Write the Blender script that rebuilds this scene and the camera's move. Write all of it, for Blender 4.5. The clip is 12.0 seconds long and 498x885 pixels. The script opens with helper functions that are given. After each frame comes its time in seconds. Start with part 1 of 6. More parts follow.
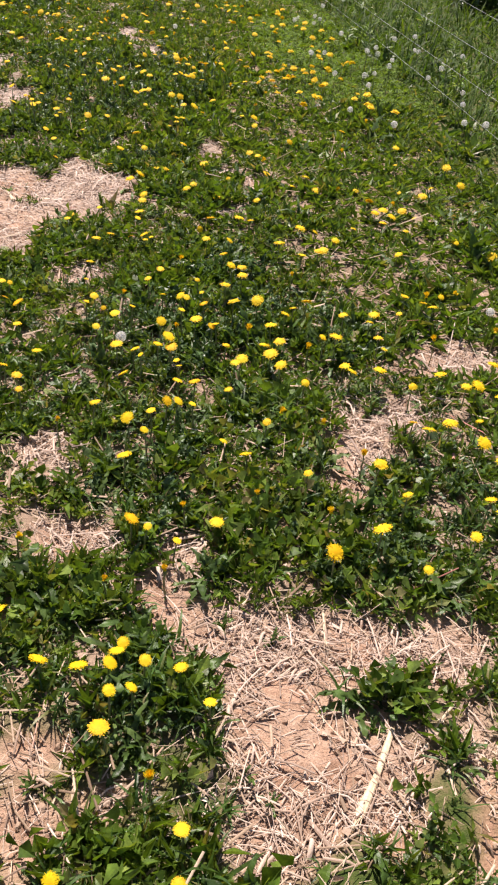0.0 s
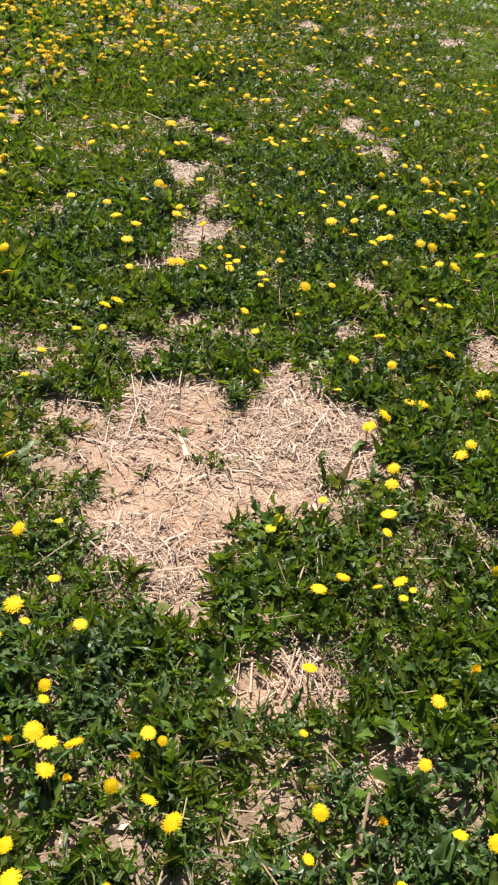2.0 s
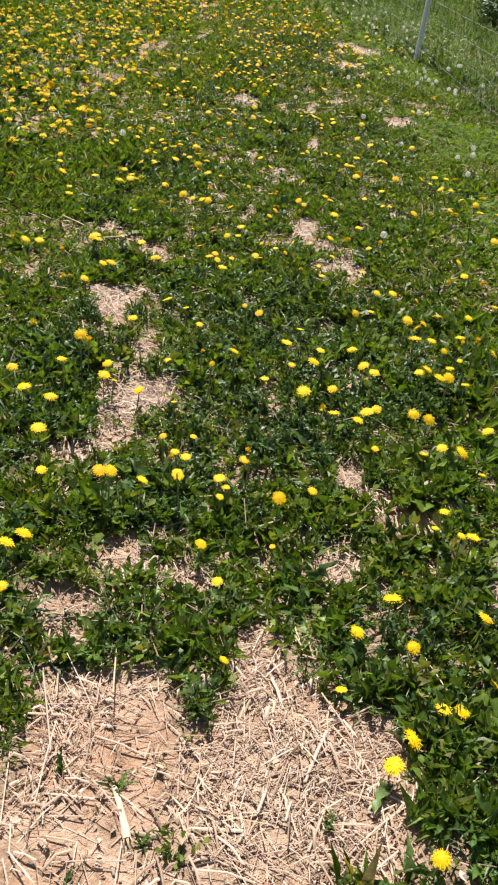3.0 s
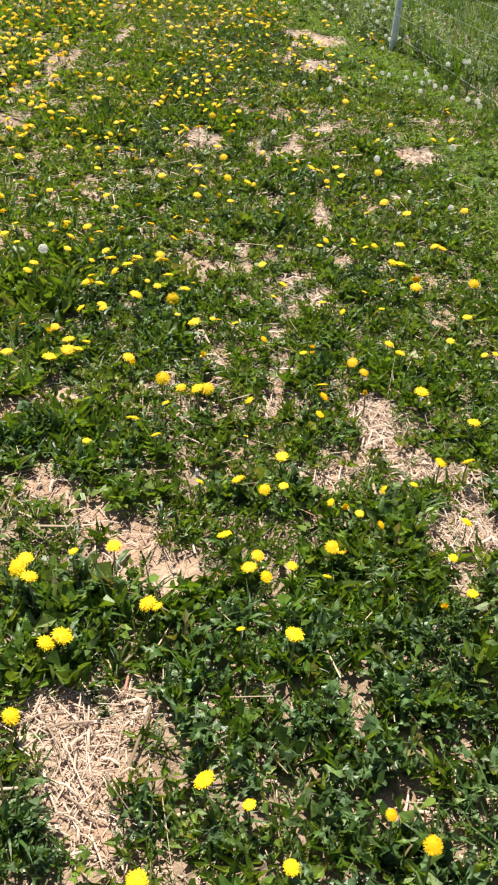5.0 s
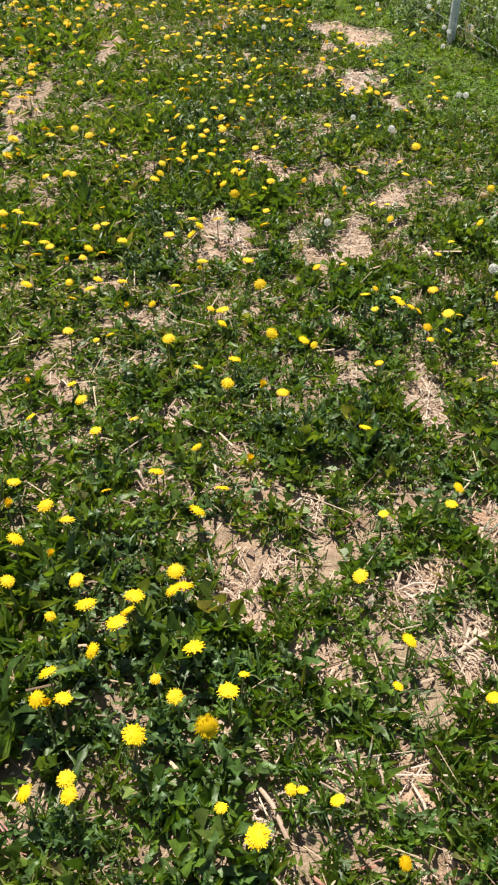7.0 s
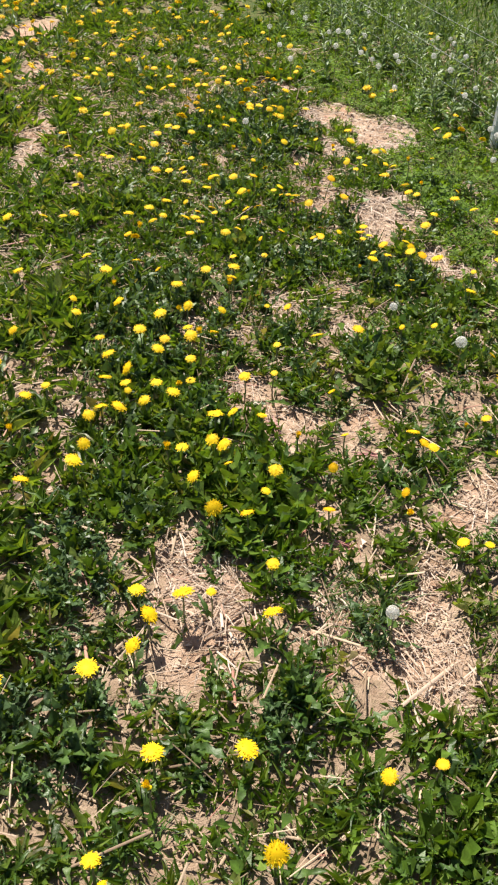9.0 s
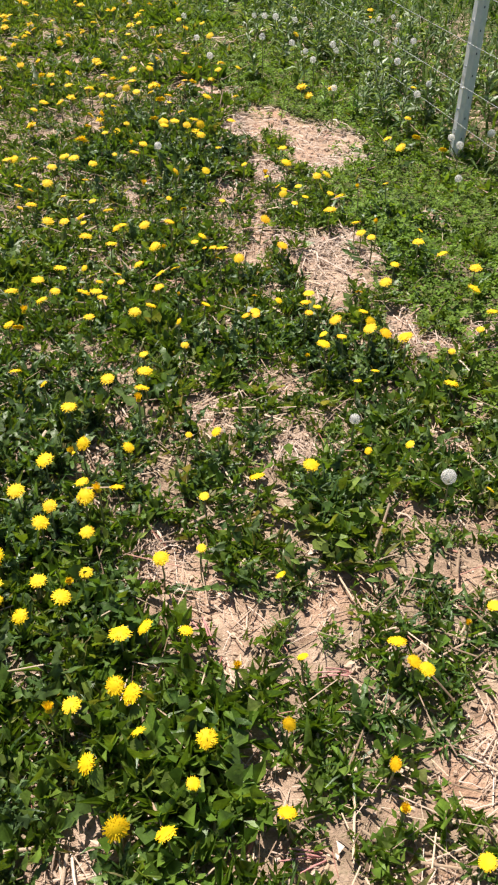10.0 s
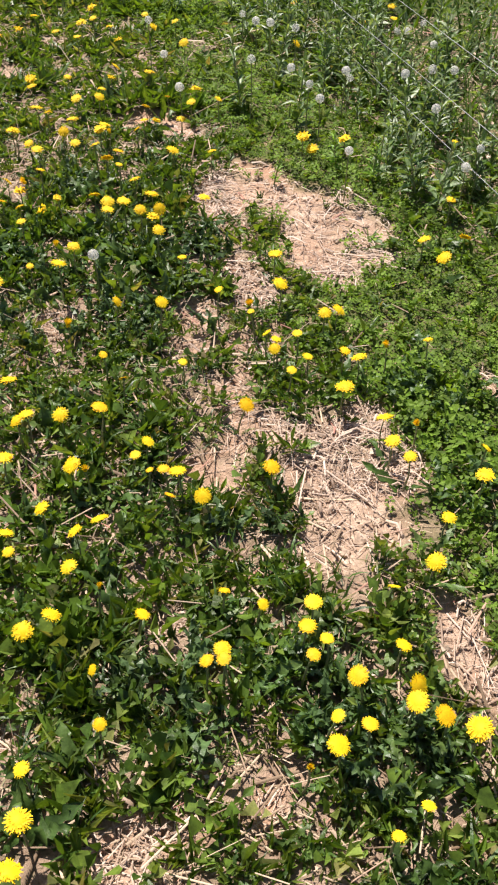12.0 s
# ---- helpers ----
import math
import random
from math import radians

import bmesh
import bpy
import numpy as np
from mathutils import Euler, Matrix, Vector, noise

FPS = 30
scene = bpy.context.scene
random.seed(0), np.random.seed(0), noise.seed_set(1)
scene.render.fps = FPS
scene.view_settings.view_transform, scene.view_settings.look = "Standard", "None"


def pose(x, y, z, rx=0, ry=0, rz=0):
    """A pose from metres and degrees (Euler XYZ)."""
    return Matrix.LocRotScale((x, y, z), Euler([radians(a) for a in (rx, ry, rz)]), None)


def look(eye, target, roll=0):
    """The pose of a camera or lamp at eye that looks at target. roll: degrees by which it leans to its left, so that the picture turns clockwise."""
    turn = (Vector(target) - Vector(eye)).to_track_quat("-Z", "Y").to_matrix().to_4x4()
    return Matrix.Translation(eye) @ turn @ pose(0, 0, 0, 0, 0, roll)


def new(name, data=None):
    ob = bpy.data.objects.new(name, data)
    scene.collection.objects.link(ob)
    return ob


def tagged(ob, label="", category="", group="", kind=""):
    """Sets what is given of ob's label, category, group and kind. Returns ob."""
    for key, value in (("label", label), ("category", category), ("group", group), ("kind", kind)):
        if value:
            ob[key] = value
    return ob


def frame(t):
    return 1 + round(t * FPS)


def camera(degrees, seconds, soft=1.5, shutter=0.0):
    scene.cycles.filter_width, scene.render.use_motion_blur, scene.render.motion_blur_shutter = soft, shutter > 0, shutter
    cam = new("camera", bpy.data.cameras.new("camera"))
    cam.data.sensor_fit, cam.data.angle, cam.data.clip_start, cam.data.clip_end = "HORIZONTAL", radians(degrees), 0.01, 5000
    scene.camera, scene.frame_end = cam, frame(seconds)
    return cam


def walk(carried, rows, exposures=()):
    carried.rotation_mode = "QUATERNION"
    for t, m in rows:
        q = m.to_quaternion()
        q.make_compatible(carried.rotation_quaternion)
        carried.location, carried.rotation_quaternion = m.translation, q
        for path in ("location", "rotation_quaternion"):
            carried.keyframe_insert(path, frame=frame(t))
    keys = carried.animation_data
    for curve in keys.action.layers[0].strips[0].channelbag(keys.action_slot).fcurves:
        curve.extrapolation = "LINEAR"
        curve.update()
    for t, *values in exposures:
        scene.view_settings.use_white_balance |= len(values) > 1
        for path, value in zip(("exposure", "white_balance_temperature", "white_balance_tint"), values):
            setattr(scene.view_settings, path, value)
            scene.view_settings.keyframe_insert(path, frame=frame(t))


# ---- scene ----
cam = camera(33.19, 12.0, soft=2.15)
PATH = [
    (0, 0, 0, 1.428, 52.924, -4.948, -0.394),
    (0.5, -0.002, 0.478, 1.429, 53.32, -4.006, 1.908),
    (1, -0.107, 0.837, 1.433, 53.467, -4.293, 7.42),
    (1.5, -0.33, 1.293, 1.442, 54.292, -5.547, 10.894),
    (2, -0.44, 1.76, 1.421, 53.495, -3.494, 11.249),
    (2.5, -0.54, 2.176, 1.464, 54.01, -3.21, 10.311),
    (3, -0.707, 2.706, 1.464, 56.341, -5.567, 6.592),
    (3.2, -0.741, 2.905, 1.466, 57.152, -5.851, 4.766),
    (4.8, -1.229, 4.615, 1.416, 55.35, -3.898, 0.1),
    (5, -1.233, 4.846, 1.43, 54.595, -3.115, 0.057),
    (5.5, -1.291, 5.309, 1.45, 54.441, -1.828, 1.213),
    (6, -1.369, 5.839, 1.449, 54.236, -1.684, 0.635),
    (6.5, -1.32, 6.333, 1.458, 52.296, 0.848, -1.015),
    (7, -1.355, 6.725, 1.453, 51.935, 0.766, -0.739),
    (7.5, -1.455, 7.214, 1.456, 53.079, -1.249, -1.185),
    (7.7, -1.443, 7.422, 1.43, 53.062, -1.664, -1.711),
    (9.3, -1.387, 9.027, 1.434, 51.979, -1.029, -3.437),
    (9.5, -1.326, 9.221, 1.452, 51.542, -0.272, -4.867),
    (10, -1.249, 9.566, 1.426, 50.118, 0.404, -7.383),
    (10.5, -1.226, 9.959, 1.39, 48.207, -1.978, -9.547),
    (11, -1.206, 10.219, 1.398, 46.697, -3.03, -7.715),
    (11.5, -1.101, 10.642, 1.398, 46.839, -0.136, -5.008),
    (12, -1.043, 10.911, 1.411, 46.325, -1.115, -7.344),
]
walk(cam, [(t, pose(x, y, z, rx, ry, rz)) for t, x, y, z, rx, ry, rz in PATH],
     exposures=[(0.0, 0.72, 6500, 24), (1.0, 0.82, 6500, 16), (3.0, 0.76, 6500, 14), (5.0, 1.0, 6500, 11), (6.0, 0.90, 6500, 11), (7.5, 0.80, 6500, 10), (9.5, 0.80, 6450, 14), (11.0, 0.86, 6400, 18), (12.0, 0.80, 6400, 18)])

# ---- light: clear midday sky, high sun ahead and a little to the left ----
SUN_ELEVATION, SUN_AZIMUTH = 61.0, -18.5      # azimuth in degrees from +y towards +x
SUN_STRENGTH, SKY_STRENGTH = 5.0, 0.05
world = bpy.data.worlds.new("clear_sky")
scene.world = world
world.use_nodes = True
sky = world.node_tree.nodes.new("ShaderNodeTexSky")
sky.sky_type, sky.sun_disc = "NISHITA", False
sky.sun_elevation, sky.sun_rotation = radians(SUN_ELEVATION), radians(SUN_AZIMUTH)
world.node_tree.nodes["Background"].inputs["Strength"].default_value = SKY_STRENGTH
world.node_tree.links.new(sky.outputs["Color"], world.node_tree.nodes["Background"].inputs["Color"])
sun_data = bpy.data.lights.new("sun", "SUN")
sun_data.energy, sun_data.angle, sun_data.color = SUN_STRENGTH, radians(0.53), (1.0, 0.945, 0.82)
sun = new("sun", sun_data)
_e, _a = radians(SUN_ELEVATION), radians(SUN_AZIMUTH)
toward_sun = Vector((math.sin(_a) * math.cos(_e), math.cos(_a) * math.cos(_e), math.sin(_e)))
sun.matrix_world = look(toward_sun * 60, (0, 0, 0))

rng = np.random.default_rng(7)


# ---- materials ----
def material(name):
    m = bpy.data.materials.new(name)
    m.use_nodes = True
    return m, m.node_tree.nodes, m.node_tree.links, m.node_tree.nodes["Principled BSDF"]


def ramp(nodes, stops):
    r = nodes.new("ShaderNodeValToRGB")
    while len(r.color_ramp.elements) < len(stops):
        r.color_ramp.elements.new(0.5)
    for el, (p, c) in zip(r.color_ramp.elements, stops):
        el.position, el.color = p, (*c, 1)
    return r


def noise_node(nodes, links, scale, detail=4.0, rough=0.6, world_space=True):
    n = nodes.new("ShaderNodeTexNoise")
    n.inputs["Scale"].default_value, n.inputs["Detail"].default_value, n.inputs["Roughness"].default_value = scale, detail, rough
    src = nodes.new("ShaderNodeNewGeometry" if world_space else "ShaderNodeTexCoord")
    links.new(src.outputs["Position" if world_space else "Object"], n.inputs["Vector"])
    return n


def mix_colour(nodes, links, a, b, fac, mode="MIX"):
    m = nodes.new("ShaderNodeMix")
    m.data_type, m.blend_type = "RGBA", mode
    for sock, val in ((m.inputs[6], a), (m.inputs[7], b), (m.inputs[0], fac)):
        if isinstance(val, bpy.types.NodeSocket):
            links.new(val, sock)
        elif isinstance(val, tuple):
            sock.default_value = (*val, 1)
        else:
            sock.default_value = val
    return m.outputs[2]


def leafy(name, stops, alt, glow=0.3, rough=0.42, per_object=False, patch=1.3, spec=0.6):
    """Leaf: every leaf of its own shade, drifts of another green over the meadow, light shining through."""
    m, nodes, links, bsdf = material(name)
    info = nodes.new("ShaderNodeObjectInfo" if per_object else "ShaderNodeNewGeometry")
    r = ramp(nodes, stops)
    links.new(info.outputs["Random" if per_object else "Random Per Island"], r.inputs[0])
    drift = noise_node(nodes, links, patch, 2.0)
    dr = ramp(nodes, [(0.42, (0, 0, 0)), (0.62, (1, 1, 1))])
    links.new(drift.outputs["Fac"], dr.inputs[0])
    half = nodes.new("ShaderNodeMath")
    half.operation = "MULTIPLY"
    half.inputs[1].default_value = 0.6
    links.new(dr.outputs["Color"], half.inputs[0])
    col = mix_colour(nodes, links, r.outputs["Color"], alt, half.outputs[0])
    fine = noise_node(nodes, links, 190.0, 3.0)
    col = mix_colour(nodes, links, col, fine.outputs["Fac"], 0.45, "OVERLAY")
    # every few centimetres another plant, paler or deeper
    plant = noise_node(nodes, links, 26.0, 2.0, 0.55)
    span = nodes.new("ShaderNodeMapRange")
    for key, val in (("From Min", 0.36), ("From Max", 0.64), ("To Min", 0.58), ("To Max", 1.45)):
        span.inputs[key].default_value = val
    links.new(plant.outputs["Fac"], span.inputs["Value"])
    shade = nodes.new("ShaderNodeVectorMath")
    shade.operation = "SCALE"
    links.new(col, shade.inputs[0])
    links.new(span.outputs["Result"], shade.inputs["Scale"])
    col = shade.outputs["Vector"]
    links.new(col, bsdf.inputs["Base Color"])
    bsdf.inputs["Roughness"].default_value = rough
    bsdf.inputs["Specular IOR Level"].default_value = spec
    bump = nodes.new("ShaderNodeBump")
    bump.inputs["Strength"].default_value, bump.inputs["Distance"].default_value = 0.5, 0.002
    links.new(fine.outputs["Fac"], bump.inputs["Height"])
    links.new(bump.outputs["Normal"], bsdf.inputs["Normal"])
    tr = nodes.new("ShaderNodeBsdfTranslucent")
    warm = mix_colour(nodes, links, col, (1.0, 0.95, 0.25), 1.0, "MULTIPLY")
    links.new(warm, tr.inputs["Color"])
    mx = nodes.new("ShaderNodeMixShader")
    mx.inputs[0].default_value = glow
    links.new(bsdf.outputs[0], mx.inputs[1])
    links.new(tr.outputs[0], mx.inputs[2])
    links.new(mx.outputs[0], nodes["Material Output"].inputs["Surface"])
    return m


GREENS = [(0.0, (0.056, 0.116, 0.016)), (0.35, (0.110, 0.190, 0.026)), (0.7, (0.168, 0.252, 0.038)), (0.92, (0.24, 0.30, 0.070)), (1.0, (0.32, 0.25, 0.13))]
DARKS = [(0.0, (0.046, 0.092, 0.020)), (0.5, (0.084, 0.150, 0.032)), (1.0, (0.140, 0.208, 0.056))]
FROSTED = [(0.0, (0.064, 0.116, 0.042)), (0.5, (0.112, 0.182, 0.067)), (1.0, (0.19, 0.265, 0.122))]
mat_cover = leafy("ground_cover_leaf", GREENS, (0.112, 0.205, 0.022), glow=0.45, spec=0.5, rough=0.40)
mat_grass = leafy("grass_blade", [(0.0, (0.040, 0.095, 0.018)), (0.6, (0.075, 0.150, 0.028)), (0.85, (0.12, 0.18, 0.05)), (1.0, (0.30, 0.24, 0.12))], (0.065, 0.140, 0.022), glow=0.45)
mat_rosette = leafy("dandelion_leaf_joined", DARKS, (0.074, 0.148, 0.028), glow=0.4, rough=0.42, spec=0.5)
mat_leaf = leafy("dandelion_leaf", DARKS, (0.074, 0.148, 0.028), glow=0.4, rough=0.42, spec=0.5, per_object=True)
mat_thistle = leafy("thistle_leaf", FROSTED, (0.085, 0.165, 0.044), glow=0.34, rough=0.40, spec=0.55)
mat_clover = leafy("clover_leaf", [(0.0, (0.104, 0.192, 0.021)), (1.0, (0.235, 0.355, 0.052))], (0.156, 0.272, 0.029), glow=0.5, spec=0.25, rough=0.55)
mat_tall = leafy("tall_grass", [(0.0, (0.045, 0.098, 0.014)), (0.7, (0.078, 0.145, 0.022)), (1.0, (0.14, 0.21, 0.045))], (0.064, 0.122, 0.012), glow=0.5, patch=0.6, spec=0.25, rough=0.55)
mat_weed = leafy("mugwort_leaf", [(0.0, (0.08, 0.16, 0.04)), (0.6, (0.18, 0.27, 0.11)), (1.0, (0.32, 0.40, 0.23))], (0.15, 0.25, 0.08), glow=0.4, rough=0.4)
mat_shoot = leafy("pale_shoot", [(0.0, (0.14, 0.30, 0.03)), (1.0, (0.24, 0.40, 0.06))], (0.18, 0.34, 0.04), glow=0.4)
mat_bush = leafy("shrub_leaf", [(0.0, (0.030, 0.080, 0.014)), (1.0, (0.065, 0.13, 0.022))], (0.035, 0.085, 0.014), glow=0.3)


def petal_material(name, stops, per_object, eye_tint=0.4):
    m, nodes, links, bsdf = material(name)
    info = nodes.new("ShaderNodeObjectInfo" if per_object else "ShaderNodeNewGeometry")
    r = ramp(nodes, stops)
    links.new(info.outputs["Random" if per_object else "Random Per Island"], r.inputs[0])
    tone = r.outputs["Color"]
    if per_object:
        at = nodes.new("ShaderNodeTexCoord")
        reach = nodes.new("ShaderNodeVectorMath")
        reach.operation = "LENGTH"
        links.new(at.outputs["Object"], reach.inputs[0])
        eye = nodes.new("ShaderNodeMapRange")
        for key, val in (("From Min", 0.004), ("From Max", 0.013), ("To Min", eye_tint), ("To Max", 0.0)):
            eye.inputs[key].default_value = val
        links.new(reach.outputs["Value"], eye.inputs["Value"])
        tone = mix_colour(nodes, links, tone, (0.82, 0.44, 0.004), eye.outputs["Result"])
    n = noise_node(nodes, links, 420.0, 2.0)
    links.new(mix_colour(nodes, links, tone, n.outputs["Fac"], 0.35, "OVERLAY"), bsdf.inputs["Base Color"])
    bsdf.inputs["Roughness"].default_value = 0.6
    bsdf.inputs["Specular IOR Level"].default_value = 0.2
    tr = nodes.new("ShaderNodeBsdfTranslucent")
    links.new(tone, tr.inputs["Color"])
    mx = nodes.new("ShaderNodeMixShader")
    mx.inputs[0].default_value = 0.25
    links.new(bsdf.outputs[0], mx.inputs[1])
    links.new(tr.outputs[0], mx.inputs[2])
    links.new(mx.outputs[0], nodes["Material Output"].inputs["Surface"])
    return m


YELLOWS = [(0.0, (0.83, 0.50, 0.005)), (0.25, (0.85, 0.58, 0.006)), (1.0, (0.87, 0.655, 0.009))]
mat_petal = petal_material("dandelion_petal", YELLOWS, True)
mat_petal_joined = petal_material("dandelion_petal_joined", YELLOWS, False)
mat_petal_old = petal_material("dandelion_petal_closing", [(0.0, (0.86, 0.57, 0.008)), (1.0, (0.88, 0.67, 0.010))], True, 0.0)
mat_petal_old_joined = petal_material("dandelion_petal_closing_joined", [(0.0, (0.86, 0.57, 0.008)), (1.0, (0.88, 0.67, 0.010))], False)


def plain(name, stops, rough, bump=0.3, scale=60.0, metal=0.0, island=False):
    m, nodes, links, bsdf = material(name)
    n = noise_node(nodes, links, scale, 5.0)
    r = ramp(nodes, stops)
    if island:
        g = nodes.new("ShaderNodeNewGeometry")
        links.new(g.outputs["Random Per Island"], r.inputs[0])
        col = mix_colour(nodes, links, r.outputs["Color"], n.outputs["Fac"], 0.5, "OVERLAY")
        links.new(col, bsdf.inputs["Base Color"])
    else:
        links.new(n.outputs["Fac"], r.inputs[0])
        links.new(r.outputs["Color"], bsdf.inputs["Base Color"])
    bsdf.inputs["Roughness"].default_value, bsdf.inputs["Metallic"].default_value = rough, metal
    b = nodes.new("ShaderNodeBump")
    b.inputs["Strength"].default_value, b.inputs["Distance"].default_value = bump, 0.003
    links.new(n.outputs["Fac"], b.inputs["Height"])
    links.new(b.outputs["Normal"], bsdf.inputs["Normal"])
    return m


mat_stem = plain("dandelion_stem", [(0.35, (0.16, 0.22, 0.06)), (0.65, (0.26, 0.22, 0.12))], 0.45)
mat_bract = plain("dandelion_bract", [(0.3, (0.07, 0.14, 0.03)), (0.7, (0.14, 0.20, 0.06))], 0.5)
mat_seed = plain("dandelion_seed_down", [(0.3, (0.72, 0.71, 0.66)), (0.7, (0.82, 0.81, 0.77))], 0.8)
_n, _l = mat_seed.node_tree.nodes, mat_seed.node_tree.links
_tr, _mx = _n.new("ShaderNodeBsdfTranslucent"), _n.new("ShaderNodeMixShader")
_tr.inputs["Color"].default_value = (0.85, 0.84, 0.80, 1)
_l.new(_n["Principled BSDF"].outputs[0], _mx.inputs[1])
_l.new(_tr.outputs[0], _mx.inputs[2])
_l.new(_mx.outputs[0], _n["Material Output"].inputs["Surface"])
mat_straw = plain("straw", [(0.0, (0.19, 0.125, 0.085)), (0.3, (0.40, 0.285, 0.205)), (0.75, (0.54, 0.41, 0.315)), (1.0, (0.64, 0.525, 0.425))], 0.55, 0.3, 240.0, island=True)
mat_thatch = plain("dead_grass", [(0.0, (0.14, 0.09, 0.05)), (0.5, (0.38, 0.27, 0.18)), (0.93, (0.60, 0.47, 0.33)), (1.0, (0.34, 0.12, 0.09))], 0.7, 0.3, 240.0, island=True)
mat_flake = plain("dead_leaf", [(0.0, (0.20, 0.13, 0.085)), (0.4, (0.42, 0.305, 0.215)), (0.8, (0.58, 0.45, 0.345)), (1.0, (0.66, 0.545, 0.44))], 0.75, 0.4, 260.0, island=True)
mat_stalk = plain("dry_maize_stalk", [(0.3, (0.50, 0.38, 0.24)), (0.7, (0.68, 0.55, 0.38))], 0.5, 0.5, 130.0)
mat_clod = plain("soil_clod", [(0.0, (0.30, 0.20, 0.135)), (0.6, (0.42, 0.30, 0.21)), (1.0, (0.50, 0.37, 0.27))], 0.9, 0.7, 160.0, island=True)
mat_zinc = plain("galvanised_steel", [(0.3, (0.66, 0.68, 0.70)), (0.7, (0.80, 0.81, 0.83))], 0.45, 0.15, 40.0, metal=0.15)
mat_wire = plain("galvanised_wire", [(0.3, (0.30, 0.31, 0.31)), (0.7, (0.42, 0.43, 0.43))], 0.5, 0.1, 60.0, metal=0.5)
# near-black colour stands in for the shade inside the post's punched slots
mat_slot = plain("post_slot_shadowed_hole", [(0.3, (0.02, 0.02, 0.022)), (0.7, (0.04, 0.04, 0.045))], 0.8)
mat_bark = plain("shrub_bark", [(0.3, (0.07, 0.05, 0.035)), (0.7, (0.14, 0.10, 0.07))], 0.8, 0.6)


def soil_material():
    m, nodes, links, bsdf = material("meadow_soil")
    big, mid, fine = noise_node(nodes, links, 2.2, 5.0), noise_node(nodes, links, 22.0, 6.0, 0.7), noise_node(nodes, links, 170.0, 4.0, 0.7)
    tan = ramp(nodes, [(0.30, (0.27, 0.18, 0.125)), (0.5, (0.48, 0.345, 0.25)), (0.70, (0.62, 0.47, 0.36))])
    links.new(mid.outputs["Fac"], tan.inputs[0])
    tint = ramp(nodes, [(0.35, (0.95, 0.80, 0.72)), (0.6, (1.0, 1.0, 1.0))])
    links.new(big.outputs["Fac"], tint.inputs[0])
    sand = mix_colour(nodes, links, tan.outputs["Color"], tint.outputs["Color"], 1.0, "MULTIPLY")
    sand = mix_colour(nodes, links, sand, fine.outputs["Fac"], 0.5, "OVERLAY")
    turf = ramp(nodes, [(0.3, (0.20, 0.137, 0.092)), (0.5, (0.35, 0.25, 0.178)), (0.7, (0.50, 0.37, 0.272))])
    links.new(mid.outputs["Fac"], turf.inputs[0])
    green = ramp(nodes, [(0.38, (0.045, 0.080, 0.016)), (0.5, (0.085, 0.115, 0.028)), (0.60, (0.17, 0.145, 0.065))])
    links.new(mid.outputs["Fac"], green.inputs[0])
    sod = nodes.new("ShaderNodeAttribute")
    sod.attribute_name = "sod"
    bare = nodes.new("ShaderNodeAttribute")
    bare.attribute_name = "bare"
    moss = noise_node(nodes, links, 70.0, 3.0, 0.7)
    mossy = ramp(nodes, [(0.5, (0, 0, 0)), (0.65, (0.4, 0.4, 0.4))])
    links.new(moss.outputs["Fac"], mossy.inputs[0])
    base = mix_colour(nodes, links, turf.outputs["Color"], (0.105, 0.125, 0.040), mossy.outputs["Color"])
    base = mix_colour(nodes, links, base, green.outputs["Color"], sod.outputs["Fac"])
    links.new(mix_colour(nodes, links, base, sand, bare.outputs["Fac"]), bsdf.inputs["Base Color"])
    bsdf.inputs["Roughness"].default_value = 0.95
    bsdf.inputs["Specular IOR Level"].default_value = 0.15
    add = nodes.new("ShaderNodeMath")
    links.new(mid.outputs["Fac"], add.inputs[0])
    links.new(fine.outputs["Fac"], add.inputs[1])
    b = nodes.new("ShaderNodeBump")
    b.inputs["Strength"].default_value, b.inputs["Distance"].default_value = 0.9, 0.009
    links.new(add.outputs[0], b.inputs["Height"])
    links.new(b.outputs["Normal"], bsdf.inputs["Normal"])
    return m


mat_soil = soil_material()

# ---- plan of the meadow: bare patches (x, y, half width, half length) ----
BARE = []
BARE += [(-0.24, 0.74, 0.07, 0.08), (0.56, 0.75, 0.03, 0.07), (0.19, 0.76, 0.09, 0.09), (0.40, 0.80, 0.05, 0.06), (-0.11, 0.81, 0.06, 0.04), (-0.28, 0.88, 0.07, 0.06), (0.36, 0.90, 0.09, 0.14), (0.60, 0.92, 0.04, 0.18), (0.22, 0.94, 0.13, 0.14), (0.18, 1.13, 0.11, 0.12), (0.35, 1.18, 0.14, 0.09), (0.02, 1.19, 0.07, 0.09), (0.58, 1.20, 0.11, 0.09), (-0.01, 1.27, 0.05, 0.09), (-0.06, 1.28, 0.07, 0.09), (-0.02, 1.45, 0.06, 0.07), (-0.28, 1.47, 0.11, 0.08), (-0.39, 1.71, 0.05, 0.06), (0.42, 1.77, 0.06, 0.11), (-0.44, 1.81, 0.08, 0.09), (0.47, 1.98, 0.08, 0.18), (-0.52, 2.01, 0.05, 0.03), (0.62, 2.09, 0.07, 0.09), (-0.69, 2.14, 0.07, 0.08)]
